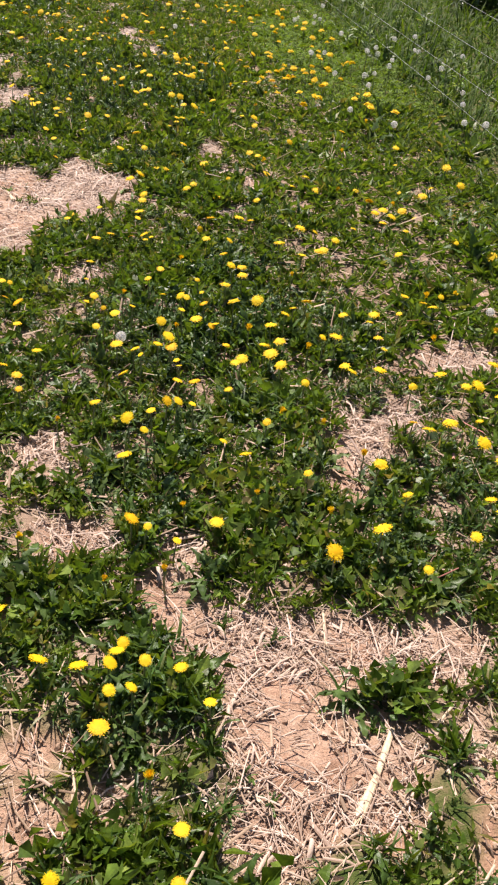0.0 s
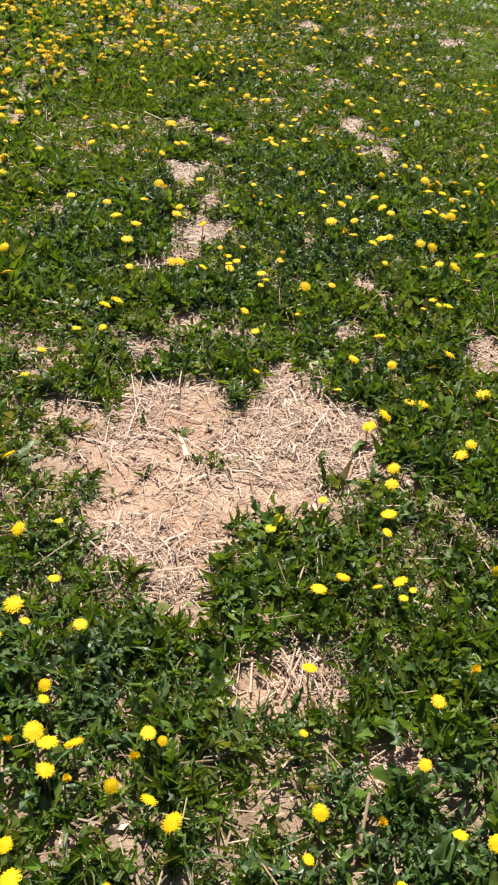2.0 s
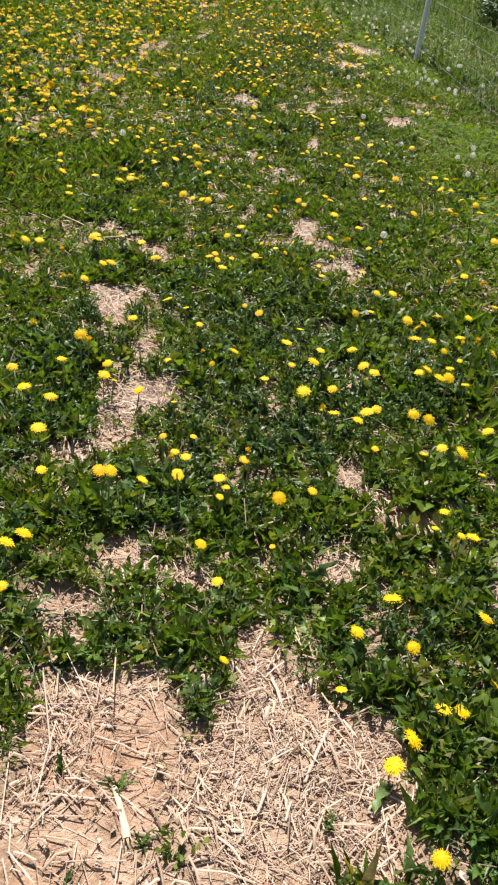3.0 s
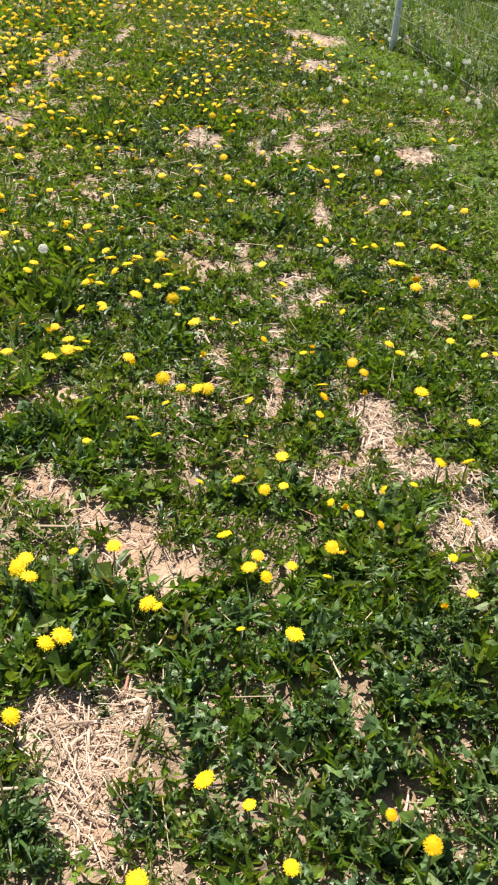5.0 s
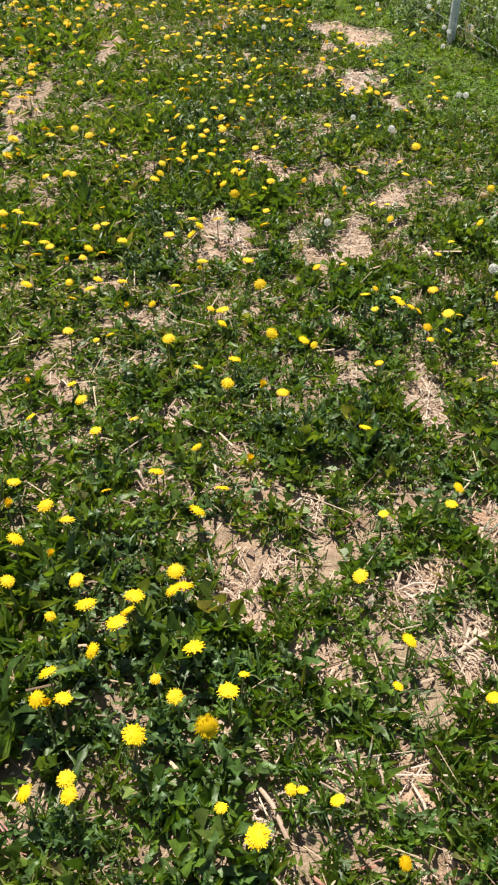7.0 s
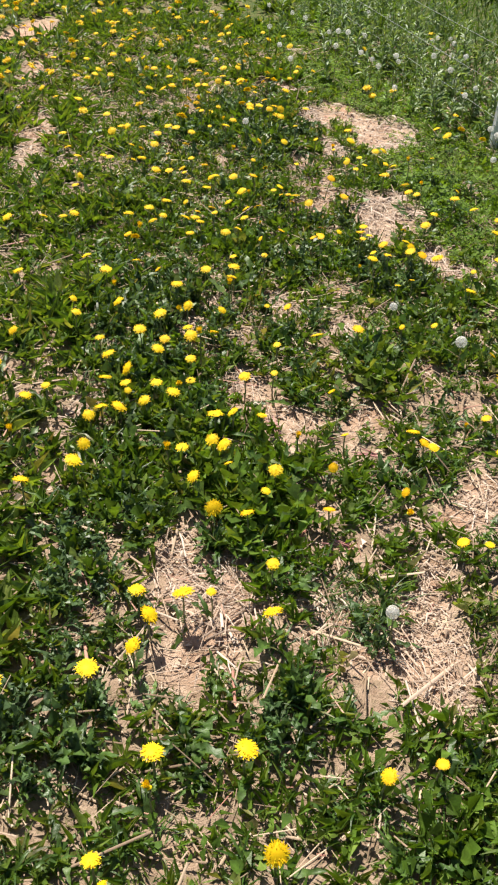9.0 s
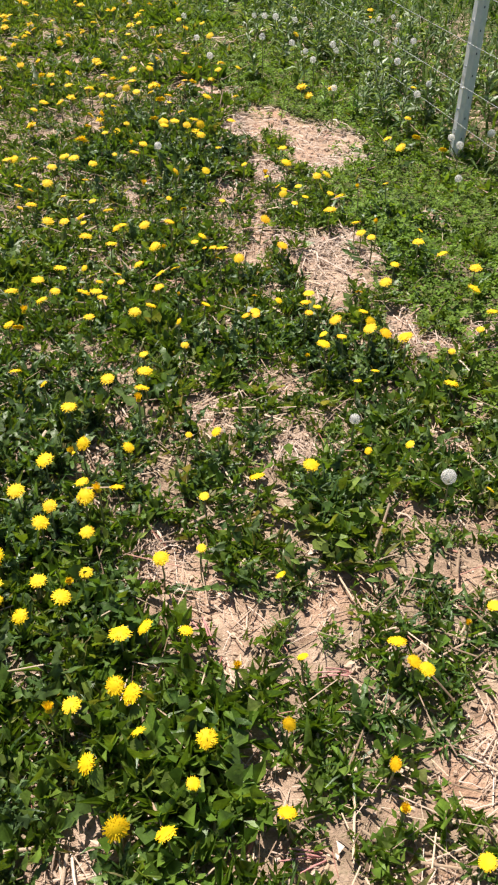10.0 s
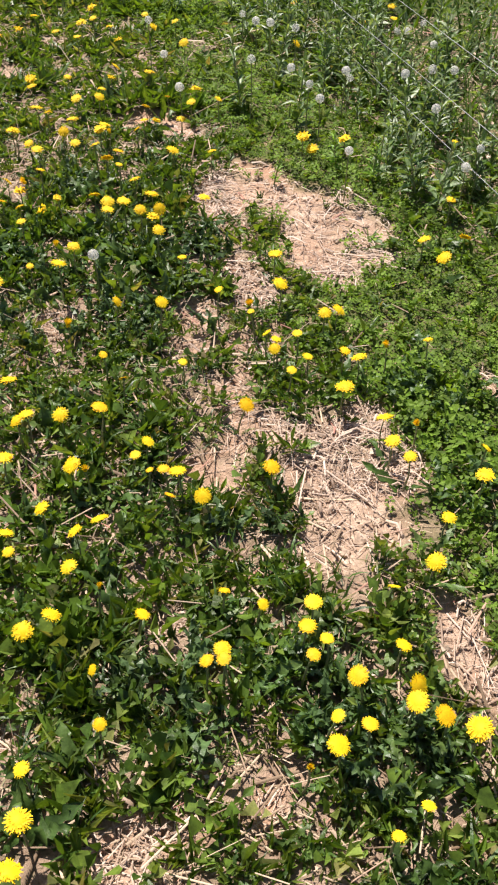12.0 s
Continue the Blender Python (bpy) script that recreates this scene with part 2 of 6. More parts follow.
BARE += [(-0.39, 2.21, 0.04, 0.04), (-0.62, 2.29, 0.03, 0.07), (0.83, 2.48, 0.17, 0.11), (-0.26, 2.75, 0.09, 0.07), (-0.54, 2.83, 0.08, 0.06), (1.04, 2.93, 0.05, 0.08), (-0.47, 2.93, 0.07, 0.10), (-0.79, 3.08, 0.07, 0.07), (-0.86, 3.26, 0.17, 0.13), (-0.76, 3.42, 0.09, 0.07), (-0.98, 3.44, 0.20, 0.08), (-0.58, 3.45, 0.13, 0.09), (-0.88, 3.51, 0.14, 0.07), (-0.80, 3.52, 0.28, 0.06), (0.09, 3.58, 0.07, 0.09), (-0.41, 3.59, 0.06, 0.04), (-1.07, 3.61, 0.08, 0.09), (-0.93, 3.62, 0.12, 0.11), (-0.54, 3.63, 0.13, 0.08), (-1.28, 3.68, 0.09, 0.07), (-0.72, 3.70, 0.12, 0.11), (-0.44, 3.72, 0.06, 0.10), (-1.02, 3.79, 0.12, 0.17), (-0.50, 3.83, 0.11, 0.15)]
BARE += [(-0.91, 3.84, 0.07, 0.13), (-0.63, 3.91, 0.13, 0.14), (0.17, 3.93, 0.06, 0.11), (-0.72, 3.98, 0.05, 0.08), (0.04, 4.05, 0.06, 0.10), (-0.72, 4.09, 0.07, 0.04), (-1.14, 4.09, 0.08, 0.07), (-1.24, 4.14, 0.05, 0.05), (-0.91, 4.28, 0.07, 0.06), (-1.07, 4.31, 0.09, 0.08), (-0.05, 4.39, 0.07, 0.19), (-0.53, 4.41, 0.07, 0.08), (-0.30, 4.46, 0.04, 0.06), (-1.30, 4.52, 0.04, 0.07), (-0.33, 4.63, 0.08, 0.07), (-0.44, 4.73, 0.06, 0.05), (-1.34, 4.74, 0.08, 0.08), (-0.48, 4.81, 0.05, 0.11), (-1.25, 4.86, 0.08, 0.07), (-1.25, 5.12, 0.11, 0.14), (-1.13, 5.19, 0.04, 0.14), (0.05, 5.23, 0.05, 0.14), (-1.25, 5.46, 0.06, 0.12), (-1.37, 5.58, 0.03, 0.03)]
BARE += [(-1.42, 5.64, 0.04, 0.06), (-0.79, 5.68, 0.06, 0.03), (-0.86, 5.71, 0.04, 0.03), (-0.71, 5.72, 0.03, 0.05), (-1.48, 5.75, 0.09, 0.08), (-1.54, 5.87, 0.09, 0.09), (-1.40, 5.89, 0.07, 0.07), (-1.49, 5.92, 0.04, 0.04), (-1.34, 6.31, 0.06, 0.07), (-0.62, 6.31, 0.04, 0.05), (-1.46, 6.32, 0.10, 0.05), (-1.44, 6.42, 0.09, 0.05), (-1.55, 6.48, 0.07, 0.05), (-0.65, 6.49, 0.07, 0.10), (-0.52, 6.53, 0.05, 0.27), (-1.61, 6.57, 0.05, 0.07), (-1.72, 6.62, 0.07, 0.08), (-0.94, 6.68, 0.06, 0.07), (-0.65, 6.78, 0.08, 0.08), (-0.72, 6.86, 0.03, 0.05), (-1.85, 6.97, 0.06, 0.09), (-0.77, 7.01, 0.08, 0.15), (-1.08, 7.02, 0.05, 0.04), (-1.25, 7.02, 0.05, 0.03)]
BARE += [(-1.66, 7.03, 0.05, 0.04), (-1.33, 7.06, 0.06, 0.04), (-1.75, 7.09, 0.05, 0.09), (-1.73, 7.09, 0.05, 0.08), (-1.07, 7.14, 0.05, 0.04), (-1.25, 7.18, 0.05, 0.07), (-1.43, 7.20, 0.06, 0.03), (-0.87, 7.23, 0.03, 0.07), (-1.63, 7.29, 0.02, 0.05), (-1.01, 7.29, 0.05, 0.05), (-1.27, 7.33, 0.05, 0.06), (-1.04, 7.35, 0.06, 0.05), (-0.87, 7.44, 0.04, 0.05), (-1.33, 7.54, 0.06, 0.04), (-1.07, 7.55, 0.05, 0.06), (-1.18, 7.60, 0.03, 0.05), (-1.20, 7.84, 0.05, 0.06), (-0.89, 7.87, 0.05, 0.08), (-1.35, 7.96, 0.06, 0.05), (-0.99, 7.96, 0.03, 0.03), (-1.12, 7.99, 0.05, 0.02), (-1.39, 8.05, 0.06, 0.08), (-0.95, 8.05, 0.06, 0.05), (-1.30, 8.11, 0.04, 0.05)]
BARE += [(-1.50, 8.16, 0.05, 0.02), (-0.58, 8.19, 0.05, 0.06), (-0.74, 8.25, 0.06, 0.10), (-1.22, 8.32, 0.04, 0.04), (-1.64, 8.38, 0.04, 0.06), (-1.45, 8.41, 0.05, 0.04), (-1.13, 8.47, 0.04, 0.05), (-1.38, 8.52, 0.05, 0.06), (-1.85, 8.63, 0.04, 0.04), (-1.60, 8.71, 0.04, 0.05), (-1.55, 8.75, 0.07, 0.08), (-0.82, 8.75, 0.07, 0.12), (-1.93, 8.90, 0.04, 0.06), (-0.97, 8.90, 0.07, 0.05), (-0.80, 8.95, 0.03, 0.11), (-1.70, 9.04, 0.06, 0.07), (-0.37, 9.19, 0.04, 0.09), (-1.69, 9.29, 0.08, 0.07), (-1.04, 9.29, 0.04, 0.08), (-1.84, 9.54, 0.03, 0.10), (-0.59, 9.56, 0.04, 0.07), (-0.93, 9.82, 0.07, 0.15), (-0.62, 9.82, 0.06, 0.08), (-1.07, 9.86, 0.04, 0.02)]
BARE += [(-0.16, 9.87, 0.13, 0.16), (-1.43, 9.89, 0.09, 0.12), (-1.15, 9.89, 0.05, 0.04), (-1.02, 9.90, 0.03, 0.04), (-1.43, 9.92, 0.08, 0.04), (-0.93, 9.98, 0.05, 0.05), (-1.13, 9.98, 0.05, 0.08), (-1.59, 9.99, 0.02, 0.03), (-1.37, 10.00, 0.08, 0.06), (-1.45, 10.02, 0.06, 0.05), (-0.89, 10.10, 0.06, 0.07), (-1.41, 10.11, 0.10, 0.05), (-1.10, 10.17, 0.05, 0.03), (-1.45, 10.20, 0.06, 0.05), (-0.90, 10.26, 0.04, 0.05), (-0.76, 10.28, 0.07, 0.05), (-1.13, 10.34, 0.04, 0.10), (-0.70, 10.36, 0.06, 0.04), (-1.16, 10.59, 0.03, 0.04), (-0.94, 10.66, 0.05, 0.03), (-1.12, 10.69, 0.06, 0.04), (-0.84, 10.71, 0.05, 0.05), (-0.93, 10.71, 0.06, 0.05), (-1.20, 10.73, 0.07, 0.05)]
BARE += [(-1.76, 10.74, 0.05, 0.05), (-1.22, 10.81, 0.06, 0.06), (-1.72, 10.83, 0.03, 0.06), (-1.30, 10.83, 0.08, 0.04), (-1.28, 10.91, 0.08, 0.05), (-0.56, 10.93, 0.05, 0.03), (-0.70, 10.95, 0.04, 0.05), (-0.50, 11.16, 0.07, 0.05), (-1.48, 11.17, 0.03, 0.04), (-1.44, 11.22, 0.04, 0.04), (-0.95, 11.22, 0.07, 0.06), (-0.59, 11.26, 0.05, 0.04), (-1.12, 11.35, 0.04, 0.03), (-0.56, 11.37, 0.02, 0.02), (-1.17, 11.41, 0.05, 0.07), (-1.39, 11.42, 0.05, 0.04), (-1.15, 11.43, 0.07, 0.03), (-1.06, 11.47, 0.04, 0.04), (-0.90, 11.47, 0.03, 0.05), (-1.13, 11.47, 0.05, 0.03), (-0.24, 11.61, 0.03, 0.04), (-0.42, 11.65, 0.06, 0.06), (-0.48, 11.67, 0.04, 0.07), (-1.34, 11.68, 0.04, 0.05)]
BARE += [(-0.24, 11.71, 0.06, 0.06), (-0.48, 11.72, 0.05, 0.09), (-0.50, 11.77, 0.03, 0.05), (-0.46, 11.79, 0.05, 0.07), (-1.06, 11.86, 0.04, 0.04), (-0.67, 12.05, 0.10, 0.06), (-0.72, 12.05, 0.06, 0.06), (-0.61, 12.09, 0.11, 0.09), (-0.65, 12.15, 0.11, 0.05), (-0.69, 12.19, 0.08, 0.07), (-0.63, 12.23, 0.15, 0.09), (-0.49, 12.24, 0.06, 0.07), (-0.90, 12.26, 0.05, 0.05), (-0.96, 12.31, 0.07, 0.07), (-0.66, 12.37, 0.08, 0.07), (-0.54, 12.40, 0.07, 0.08), (-0.77, 12.41, 0.08, 0.08), (-0.83, 12.43, 0.07, 0.10), (-0.17, 12.52, 0.03, 0.04), (-0.83, 12.57, 0.05, 0.05), (-0.79, 12.76, 0.06, 0.06), (-0.94, 12.77, 0.06, 0.05), (-1.31, 12.92, 0.04, 0.06), (-0.91, 12.93, 0.06, 0.07)]
BARE += [(-2.10, 12.95, 0.02, 0.25), (-0.71, 13.03, 0.06, 0.07), (-0.75, 13.10, 0.05, 0.12), (-0.44, 13.16, 0.10, 0.12), (-0.32, 13.19, 0.07, 0.08), (-2.29, 13.30, 0.07, 0.49), (-0.50, 13.31, 0.12, 0.17), (-0.31, 13.40, 0.09, 0.11), (-1.28, 13.45, 0.05, 0.05), (-0.44, 13.53, 0.13, 0.15), (-0.75, 13.64, 0.11, 0.15), (-0.58, 13.67, 0.11, 0.14), (-0.62, 13.85, 0.08, 0.06), (-0.87, 14.17, 0.08, 0.12), (-1.04, 14.30, 0.11, 0.08), (-2.50, 14.75, 0.05, 0.37), (-1.58, 14.90, 0.05, 0.10), (-2.82, 15.70, 0.09, 0.30), (-2.68, 15.93, 0.16, 0.34)]
# lush clumps of taller leaves
LUSH = [
    (0.5, 0.91, 0.06, 0.11), (-0.1, 0.94, 0.11, 0.11), (0.41, 1.52, 0.22, 0.15), (0.71, 1.73, 0.14, 0.15), (-0.15, 1.74, 0.19, 0.27), (-0.16, 2.37, 0.25, 0.15),
    (-0.37, 2.46, 0.14, 0.12), (0.1, 2.58, 0.49, 0.24), (-0.93, 2.77, 0.14, 0.19), (0.08, 3.03, 0.18, 0.14), (-0.39, 4.1, 0.13, 0.12), (-0.2, 4.36, 0.11, 0.19),
    (-1.1, 4.53, 0.15, 0.16), (-1.71, 4.68, 0.3, 0.4), (-0.8, 5.09, 0.3, 0.49), (-1.51, 5.26, 0.15, 0.22), (-0.85, 5.47, 0.19, 0.12), (-0.65, 5.52, 0.35, 0.53),
    (-0.25, 5.52, 0.3, 0.33), (-1.55, 5.62, 0.06, 0.08), (-1.35, 5.67, 0.08, 0.08), (-1.09, 5.93, 0.28, 0.22), (-0.74, 5.95, 0.15, 0.18), (-1.54, 6.18, 0.18, 0.11),
]
LUSH += [
    (-1.45, 7.4, 0.1, 0.08), (-1.64, 7.72, 0.25, 0.2), (-1.85, 7.77, 0.41, 0.34), (-0.72, 7.95, 0.09, 0.14), (-1.8, 8.11, 0.18, 0.17), (-1.76, 8.22, 0.09, 0.1),
    (-1.12, 8.56, 0.17, 0.14), (-0.95, 9.17, 0.27, 0.15), (-1.71, 9.67, 0.14, 0.13), (-1.26, 9.71, 0.09, 0.06), (-1.7, 9.87, 0.09, 0.08), (-1.11, 9.95, 0.09, 0.06),
    (-1.59, 10.07, 0.12, 0.08), (-2.03, 10.1, 0.39, 0.28), (-1.71, 10.3, 0.16, 0.12), (-1.58, 11.2, 0.52, 0.29), (-1.58, 11.52, 0.3, 0.19), (-0.68, 11.56, 0.12, 0.08),
    (-1.01, 11.73, 0.21, 0.09), (-0.82, 12.05, 0.12, 0.06), (-0.37, 12.36, 0.13, 0.32), (-1.15, 12.95, 0.29, 0.17), (-1.17, 13.21, 0.42, 0.25), (-1.24, 13.69, 0.28, 0.21),
    (-0.73, 11.66, 0.14, 0.2), (-1.72, 6.80, 0.08, 0.14), (-1.44, 6.77, 0.07, 0.10), (-0.66, 8.04, 0.11, 0.23), (-0.86, 11.01, 0.07, 0.09),
]
FENCE_AT, FENCE_TURN = (0.14, 13.12), 9.0     # foot of the post; the line leans this many degrees from +y to -x
_t = math.tan(radians(FENCE_TURN))


def fence_x(y):
    return FENCE_AT[0] - (np.asarray(y) - FENCE_AT[1]) * _t


_lattice = np.random.default_rng(3).random((256, 256))


def wave(x, y, size):
    """Smooth value noise, 0 to 1, with lumps about size metres wide."""
    u, v = np.asarray(x) / size + 91.3, np.asarray(y) / size + 47.7
    i, j = np.floor(u).astype(int), np.floor(v).astype(int)
    a, b = u - i, v - j
    a, b = a * a * (3 - 2 * a), b * b * (3 - 2 * b)
    g = lambda p, q: _lattice[p % 256, q % 256]
    return (g(i, j) * (1 - a) + g(i + 1, j) * a) * (1 - b) + (g(i, j + 1) * (1 - a) + g(i + 1, j + 1) * a) * b


def blobs(x, y, spots, edge):
    """How deep a place lies in the union of some ragged ovals: above 0 inside."""
    x, y = np.asarray(x, float), np.asarray(y, float)
    wx = x + (wave(x, y, 0.11) - 0.5) * edge + (wave(x + 9, y, 0.035) - 0.5) * edge * 0.5
    wy = y + (wave(x, y + 33, 0.11) - 0.5) * edge + (wave(x, y + 71, 0.035) - 0.5) * edge * 0.5
    best = np.full(x.shape, -3.0)
    for cx, cy, rx, ry in spots:
        near = np.abs(y - cy) < ry * 3 + 0.3
        d = 1 - np.sqrt(((wx[near] - cx) / rx) ** 2 + ((wy[near] - cy) / ry) ** 2)
        best[near] = np.maximum(best[near], d)
    return best


def lane(y):
    """The middle line of the strip of meadow that is seen from close by."""
    return np.interp(y, (0, 3, 5, 11), (0.1, -0.6, -1.0, -0.9))


def clump_at(x, y):
    """Where the frosted thistle clumps stand."""
    return np.clip(blobs(x, y, LUSH, 0.12) * 2.5 + 0.45, 0, 1)


def bare_at(x, y):
    x, y = np.asarray(x, float), np.asarray(y, float)
    b = np.clip(blobs(x, y, BARE, 0.06) * 3.0 + np.interp(y, (1.2, 1.5, 2.4, 3.0, 4.0, 4.6, 9.4, 10.0), (0.78, 0.50, 0.50, 0.70, 0.70, 0.40, 0.45, 0.65)), 0, 1)
    crumbs = np.clip((wave(x, y, 0.16) * 0.6 + wave(x + 5, y + 3, 0.06) * 0.4 - np.interp(y, (3.0, 4.0, 9.3, 10.0, 12.3, 13.0), (0.79, 0.77, 0.77, 0.74, 0.75, 0.77))) * 8, 0, 0.85) * (1 - clump_at(x, y)) * (x < fence_x(y) - 0.5) * (np.abs(x - lane(y)) < np.interp(y, (9.3, 10), (0.85, 1.4))) * (y > 0.3) * (y < 17)
    return np.maximum(b, crumbs)


def lush_at(x, y):
    l = np.clip(blobs(x, y, LUSH, 0.12) * 2.0 + 0.5, 0, 1)
    x, y = np.asarray(x, float), np.asarray(y, float)
    return np.clip(np.maximum(l, (wave(x + 3, y, 0.45) - 0.45) * 1.6), 0, 1)


def clover_at(x, y):
    """The strip of clover that runs along this side of the fence, wider before the post."""
    wide = np.interp(y, (8.0, 9.0, 12.9, 13.5), (0.30, 0.24, 0.24, 0.18))
    return np.clip(2.2 - np.abs(x - fence_x(y) + 0.40) / wide, 0, 1) * np.clip((wave(x, y + 50, 0.5) - 0.15) * 6, 0, 1) * (np.asarray(y) > 5.5)


def ground_z(x, y):
    x, y = np.asarray(x, float), np.asarray(y, float)
    return (wave(x, y, 0.9) - 0.5) * 0.030 + (wave(x, y, 0.22) - 0.5) * 0.020 + (wave(x, y, 0.09) - 0.5) * 0.018 - 0.01


# ---- mesh helpers ----
def mesh_np(name, verts, tris, mat, mats=None, smooth=True):
    verts, tris = np.ascontiguousarray(verts, np.float32), np.ascontiguousarray(tris, np.int32)
    me = bpy.data.meshes.new(name)
    me.vertices.add(len(verts))
    me.vertices.foreach_set("co", verts.ravel())
    me.loops.add(tris.size)
    me.loops.foreach_set("vertex_index", tris.ravel())
    me.polygons.add(len(tris))
    me.polygons.foreach_set("loop_start", np.arange(0, tris.size, 3, dtype=np.int32))
    me.polygons.foreach_set("use_smooth", np.full(len(tris), smooth))
    me.materials.append(mat)
    me.update(calc_edges=True)
    return me


def part(name, me, parent, label=""):
    ob = new(name, me)
    ob.parent = parent
    return tagged(ob, label)


def spin(yaw, pitch, roll):
    """Rotation matrices for arrays of angles: roll about y, then pitch about x, then yaw about z."""
    cy, sy, cp, sp, cr, sr = np.cos(yaw), np.sin(yaw), np.cos(pitch), np.sin(pitch), np.cos(roll), np.sin(roll)
    z, o = np.zeros_like(cy), np.ones_like(cy)
    A = np.stack([cy, -sy, z, sy, cy, z, z, z, o], -1).reshape(-1, 3, 3)
    B = np.stack([o, z, z, z, cp, -sp, z, sp, cp], -1).reshape(-1, 3, 3)
    C = np.stack([cr, z, sr, z, o, z, -sr, z, cr], -1).reshape(-1, 3, 3)
    return A @ B @ C


class Heap:
    """Many small pieces gathered into one mesh."""

    def __init__(self):
        self.v, self.t, self.n = [], [], 0

    def put(self, shape, at, rot, scale):
        verts, tris = shape
        k = len(at)
        if k == 0:
            return
        v = np.einsum("nij,nkj->nki", rot, verts[None] * scale[:, None, :]) + at[:, None, :]
        self.v.append(v.reshape(-1, 3))
        self.t.append((tris[None] + (self.n + np.arange(k) * len(verts))[:, None, None]).reshape(-1, 3))
        self.n += k * len(verts)

    def scatter(self, shapes, at, rot, scale):
        pick = rng.integers(0, len(shapes), len(at))
        for i, s in enumerate(shapes):
            m = pick == i
            self.put(s, at[m], rot[m], scale[m])

    def thing(self, name, mat, label, category, smooth=True):
        me = mesh_np(name, np.concatenate(self.v), np.concatenate(self.t), mat, smooth=smooth)
        return tagged(new(name, me), label, category, kind="stuff")


def quads(rows, width):
    """Triangles over a strip of rows with that many points across."""
    t = []
    for r in range(rows - 1):
        for c in range(width - 1):
            a = r * width + c
            t += [(a, a + 1, a + width + 1), (a, a + width + 1, a + width)]
    return t


# ---- leaf shapes, one long along +y, facing +z ----
def blade_shape(curl, segments=3, width=0.035):
    v, a, y, z = [], 0.0, 0.0, 0.0
    for s in range(segments):
        w = width * (1 - (s / segments) ** 1.6 * 0.75)
        v += [(-w, y, z), (w, y, z)]
        y, z, a = y + math.cos(a) / segments, z + math.sin(a) / segments, a - curl / segments
    v.append((0, y, z))
    t = quads(segments, 2)
    k = 2 * (segments - 1)
    t.append((k, k + 1, k + 2))
    return np.array(v, float), np.array(t)


def oval_shape(fold, droop, wide):
    v = [(0, 0, 0), (-wide, 0.52, fold), (0, 0.46, -0.03), (wide, 0.5, fold), (0, 1, -droop)]
    t = [(0, 2, 1), (0, 3, 2), (1, 2, 4), (2, 3, 4)]
    return np.array(v, float), np.array(t)


def jagged_shape(wide, droop, lift):
    """A deeply cut leaf: three pairs of pointed lobes on a midrib."""
    v = [(0, 0, 0), (0, 0.34, 0.02), (0, 0.68, -droop * 0.4), (0, 1, -droop)]
    for y, w, z in ((0.30, 0.8, 0.0), (0.60, 1.0, -droop * 0.3), (0.86, 0.6, -droop * 0.7)):
        v += [(-wide * w, y, z + lift), (wide * w, y + 0.04, z + lift)]
    t = [(0, 1, 4), (0, 5, 1), (1, 2, 6), (1, 7, 2), (2, 3, 8), (2, 9, 3)]
    return np.array(v, float), np.array(t)


def toothed_shape(seed, lobes=6, arch=0.5, wide=0.115):
    """A dandelion leaf: backward teeth on both sides of a grooved midrib, arching out and down."""
    r = random.Random(seed)
    v, t, a, y, z = [], [], arch, 0.0, 0.0
    n = lobes * 2 + 1
    for i in range(n):
        f = i / (n - 1)
        w = wide * (0.25 + 0.75 * math.sin(math.pi * min(1, f * 0.85 + 0.12)) ** 0.8) * (1.0 if i % 2 else 0.40) * r.uniform(0.7, 1.25)
        if i == n - 1:
            w = 0.004
        back = -0.035 if i % 2 else 0.02
        lift = w * r.uniform(-0.5, 1.0)
        v += [(-w, y + back, z + lift), (0, y, z - 0.012), (w, y + back * r.uniform(0.6, 1.2), z + w * r.uniform(-0.5, 1.0))]
        y, z = y + math.cos(a) / (n - 1), z + math.sin(a) / (n - 1)
        a -= arch * 2.1 / (n - 1)
    return np.array(v, float), np.array(quads(n, 3))


def trefoil_shape():
    """Three rounded leaflets, each folded along its middle."""
    v, t = [], []
    for k in range(3):
        a = k * 2 * math.pi / 3
        c, s = math.cos(a), math.sin(a)
        b = len(v)
        for x, y, z in ((0, 0.04, 0), (-0.36, 0.55, 0.08), (0, 0.82, -0.02), (0.36, 0.55, 0.08)):
            v.append((x * c - y * s, x * s + y * c, z))
        t += [(b, b + 2, b + 1), (b, b + 3, b + 2)]
    return np.array(v, float), np.array(t)


def rod_shape(sides=4, bend=0.0, flat=0.5):
    """A stalk along +y, one long, closed at its ends."""
    v, t, rows = [], [], 3
    for r in range(rows):
        f = r / (rows - 1)
        w = (0.5, 0.55, 0.42)[r]
        for s in range(sides):
            a = 2 * math.pi * s / sides
            v.append((w * math.cos(a), f, w * flat * math.sin(a) + bend * math.sin(f * math.pi)))
    for r in range(rows - 1):
        for s in range(sides):
            a, b = r * sides + s, r * sides + (s + 1) % sides
            t += [(a, a + sides, b), (b, a + sides, b + sides)]
    for s in range(1, sides - 1):
        t += [(0, s, s + 1), ((rows - 1) * sides, (rows - 1) * sides + s + 1, (rows - 1) * sides + s)]
    return np.array(v, float), np.array(t)


BLADES = [blade_shape(c, 3) for c in (0.3, 0.9, 1.5, 2.1)]
LONG_BLADES = [blade_shape(c, 4, 0.024) for c in (0.6, 1.2, 1.9, 2.4)]
OVALS = [oval_shape(f, d, w) for f, d, w in ((0.10, 0.05, 0.26), (0.16, 0.2, 0.32), (0.05, 0.12, 0.18), (0.2, 0.3, 0.24), (0.1, 0.45, 0.21), (0.14, -0.1, 0.28))]
def crumpled(shape, seed, amount=0.07):
    v, t = shape
    return v + np.random.default_rng(seed).normal(0, amount, v.shape) * (v[:, 1:2] > 0.05), t


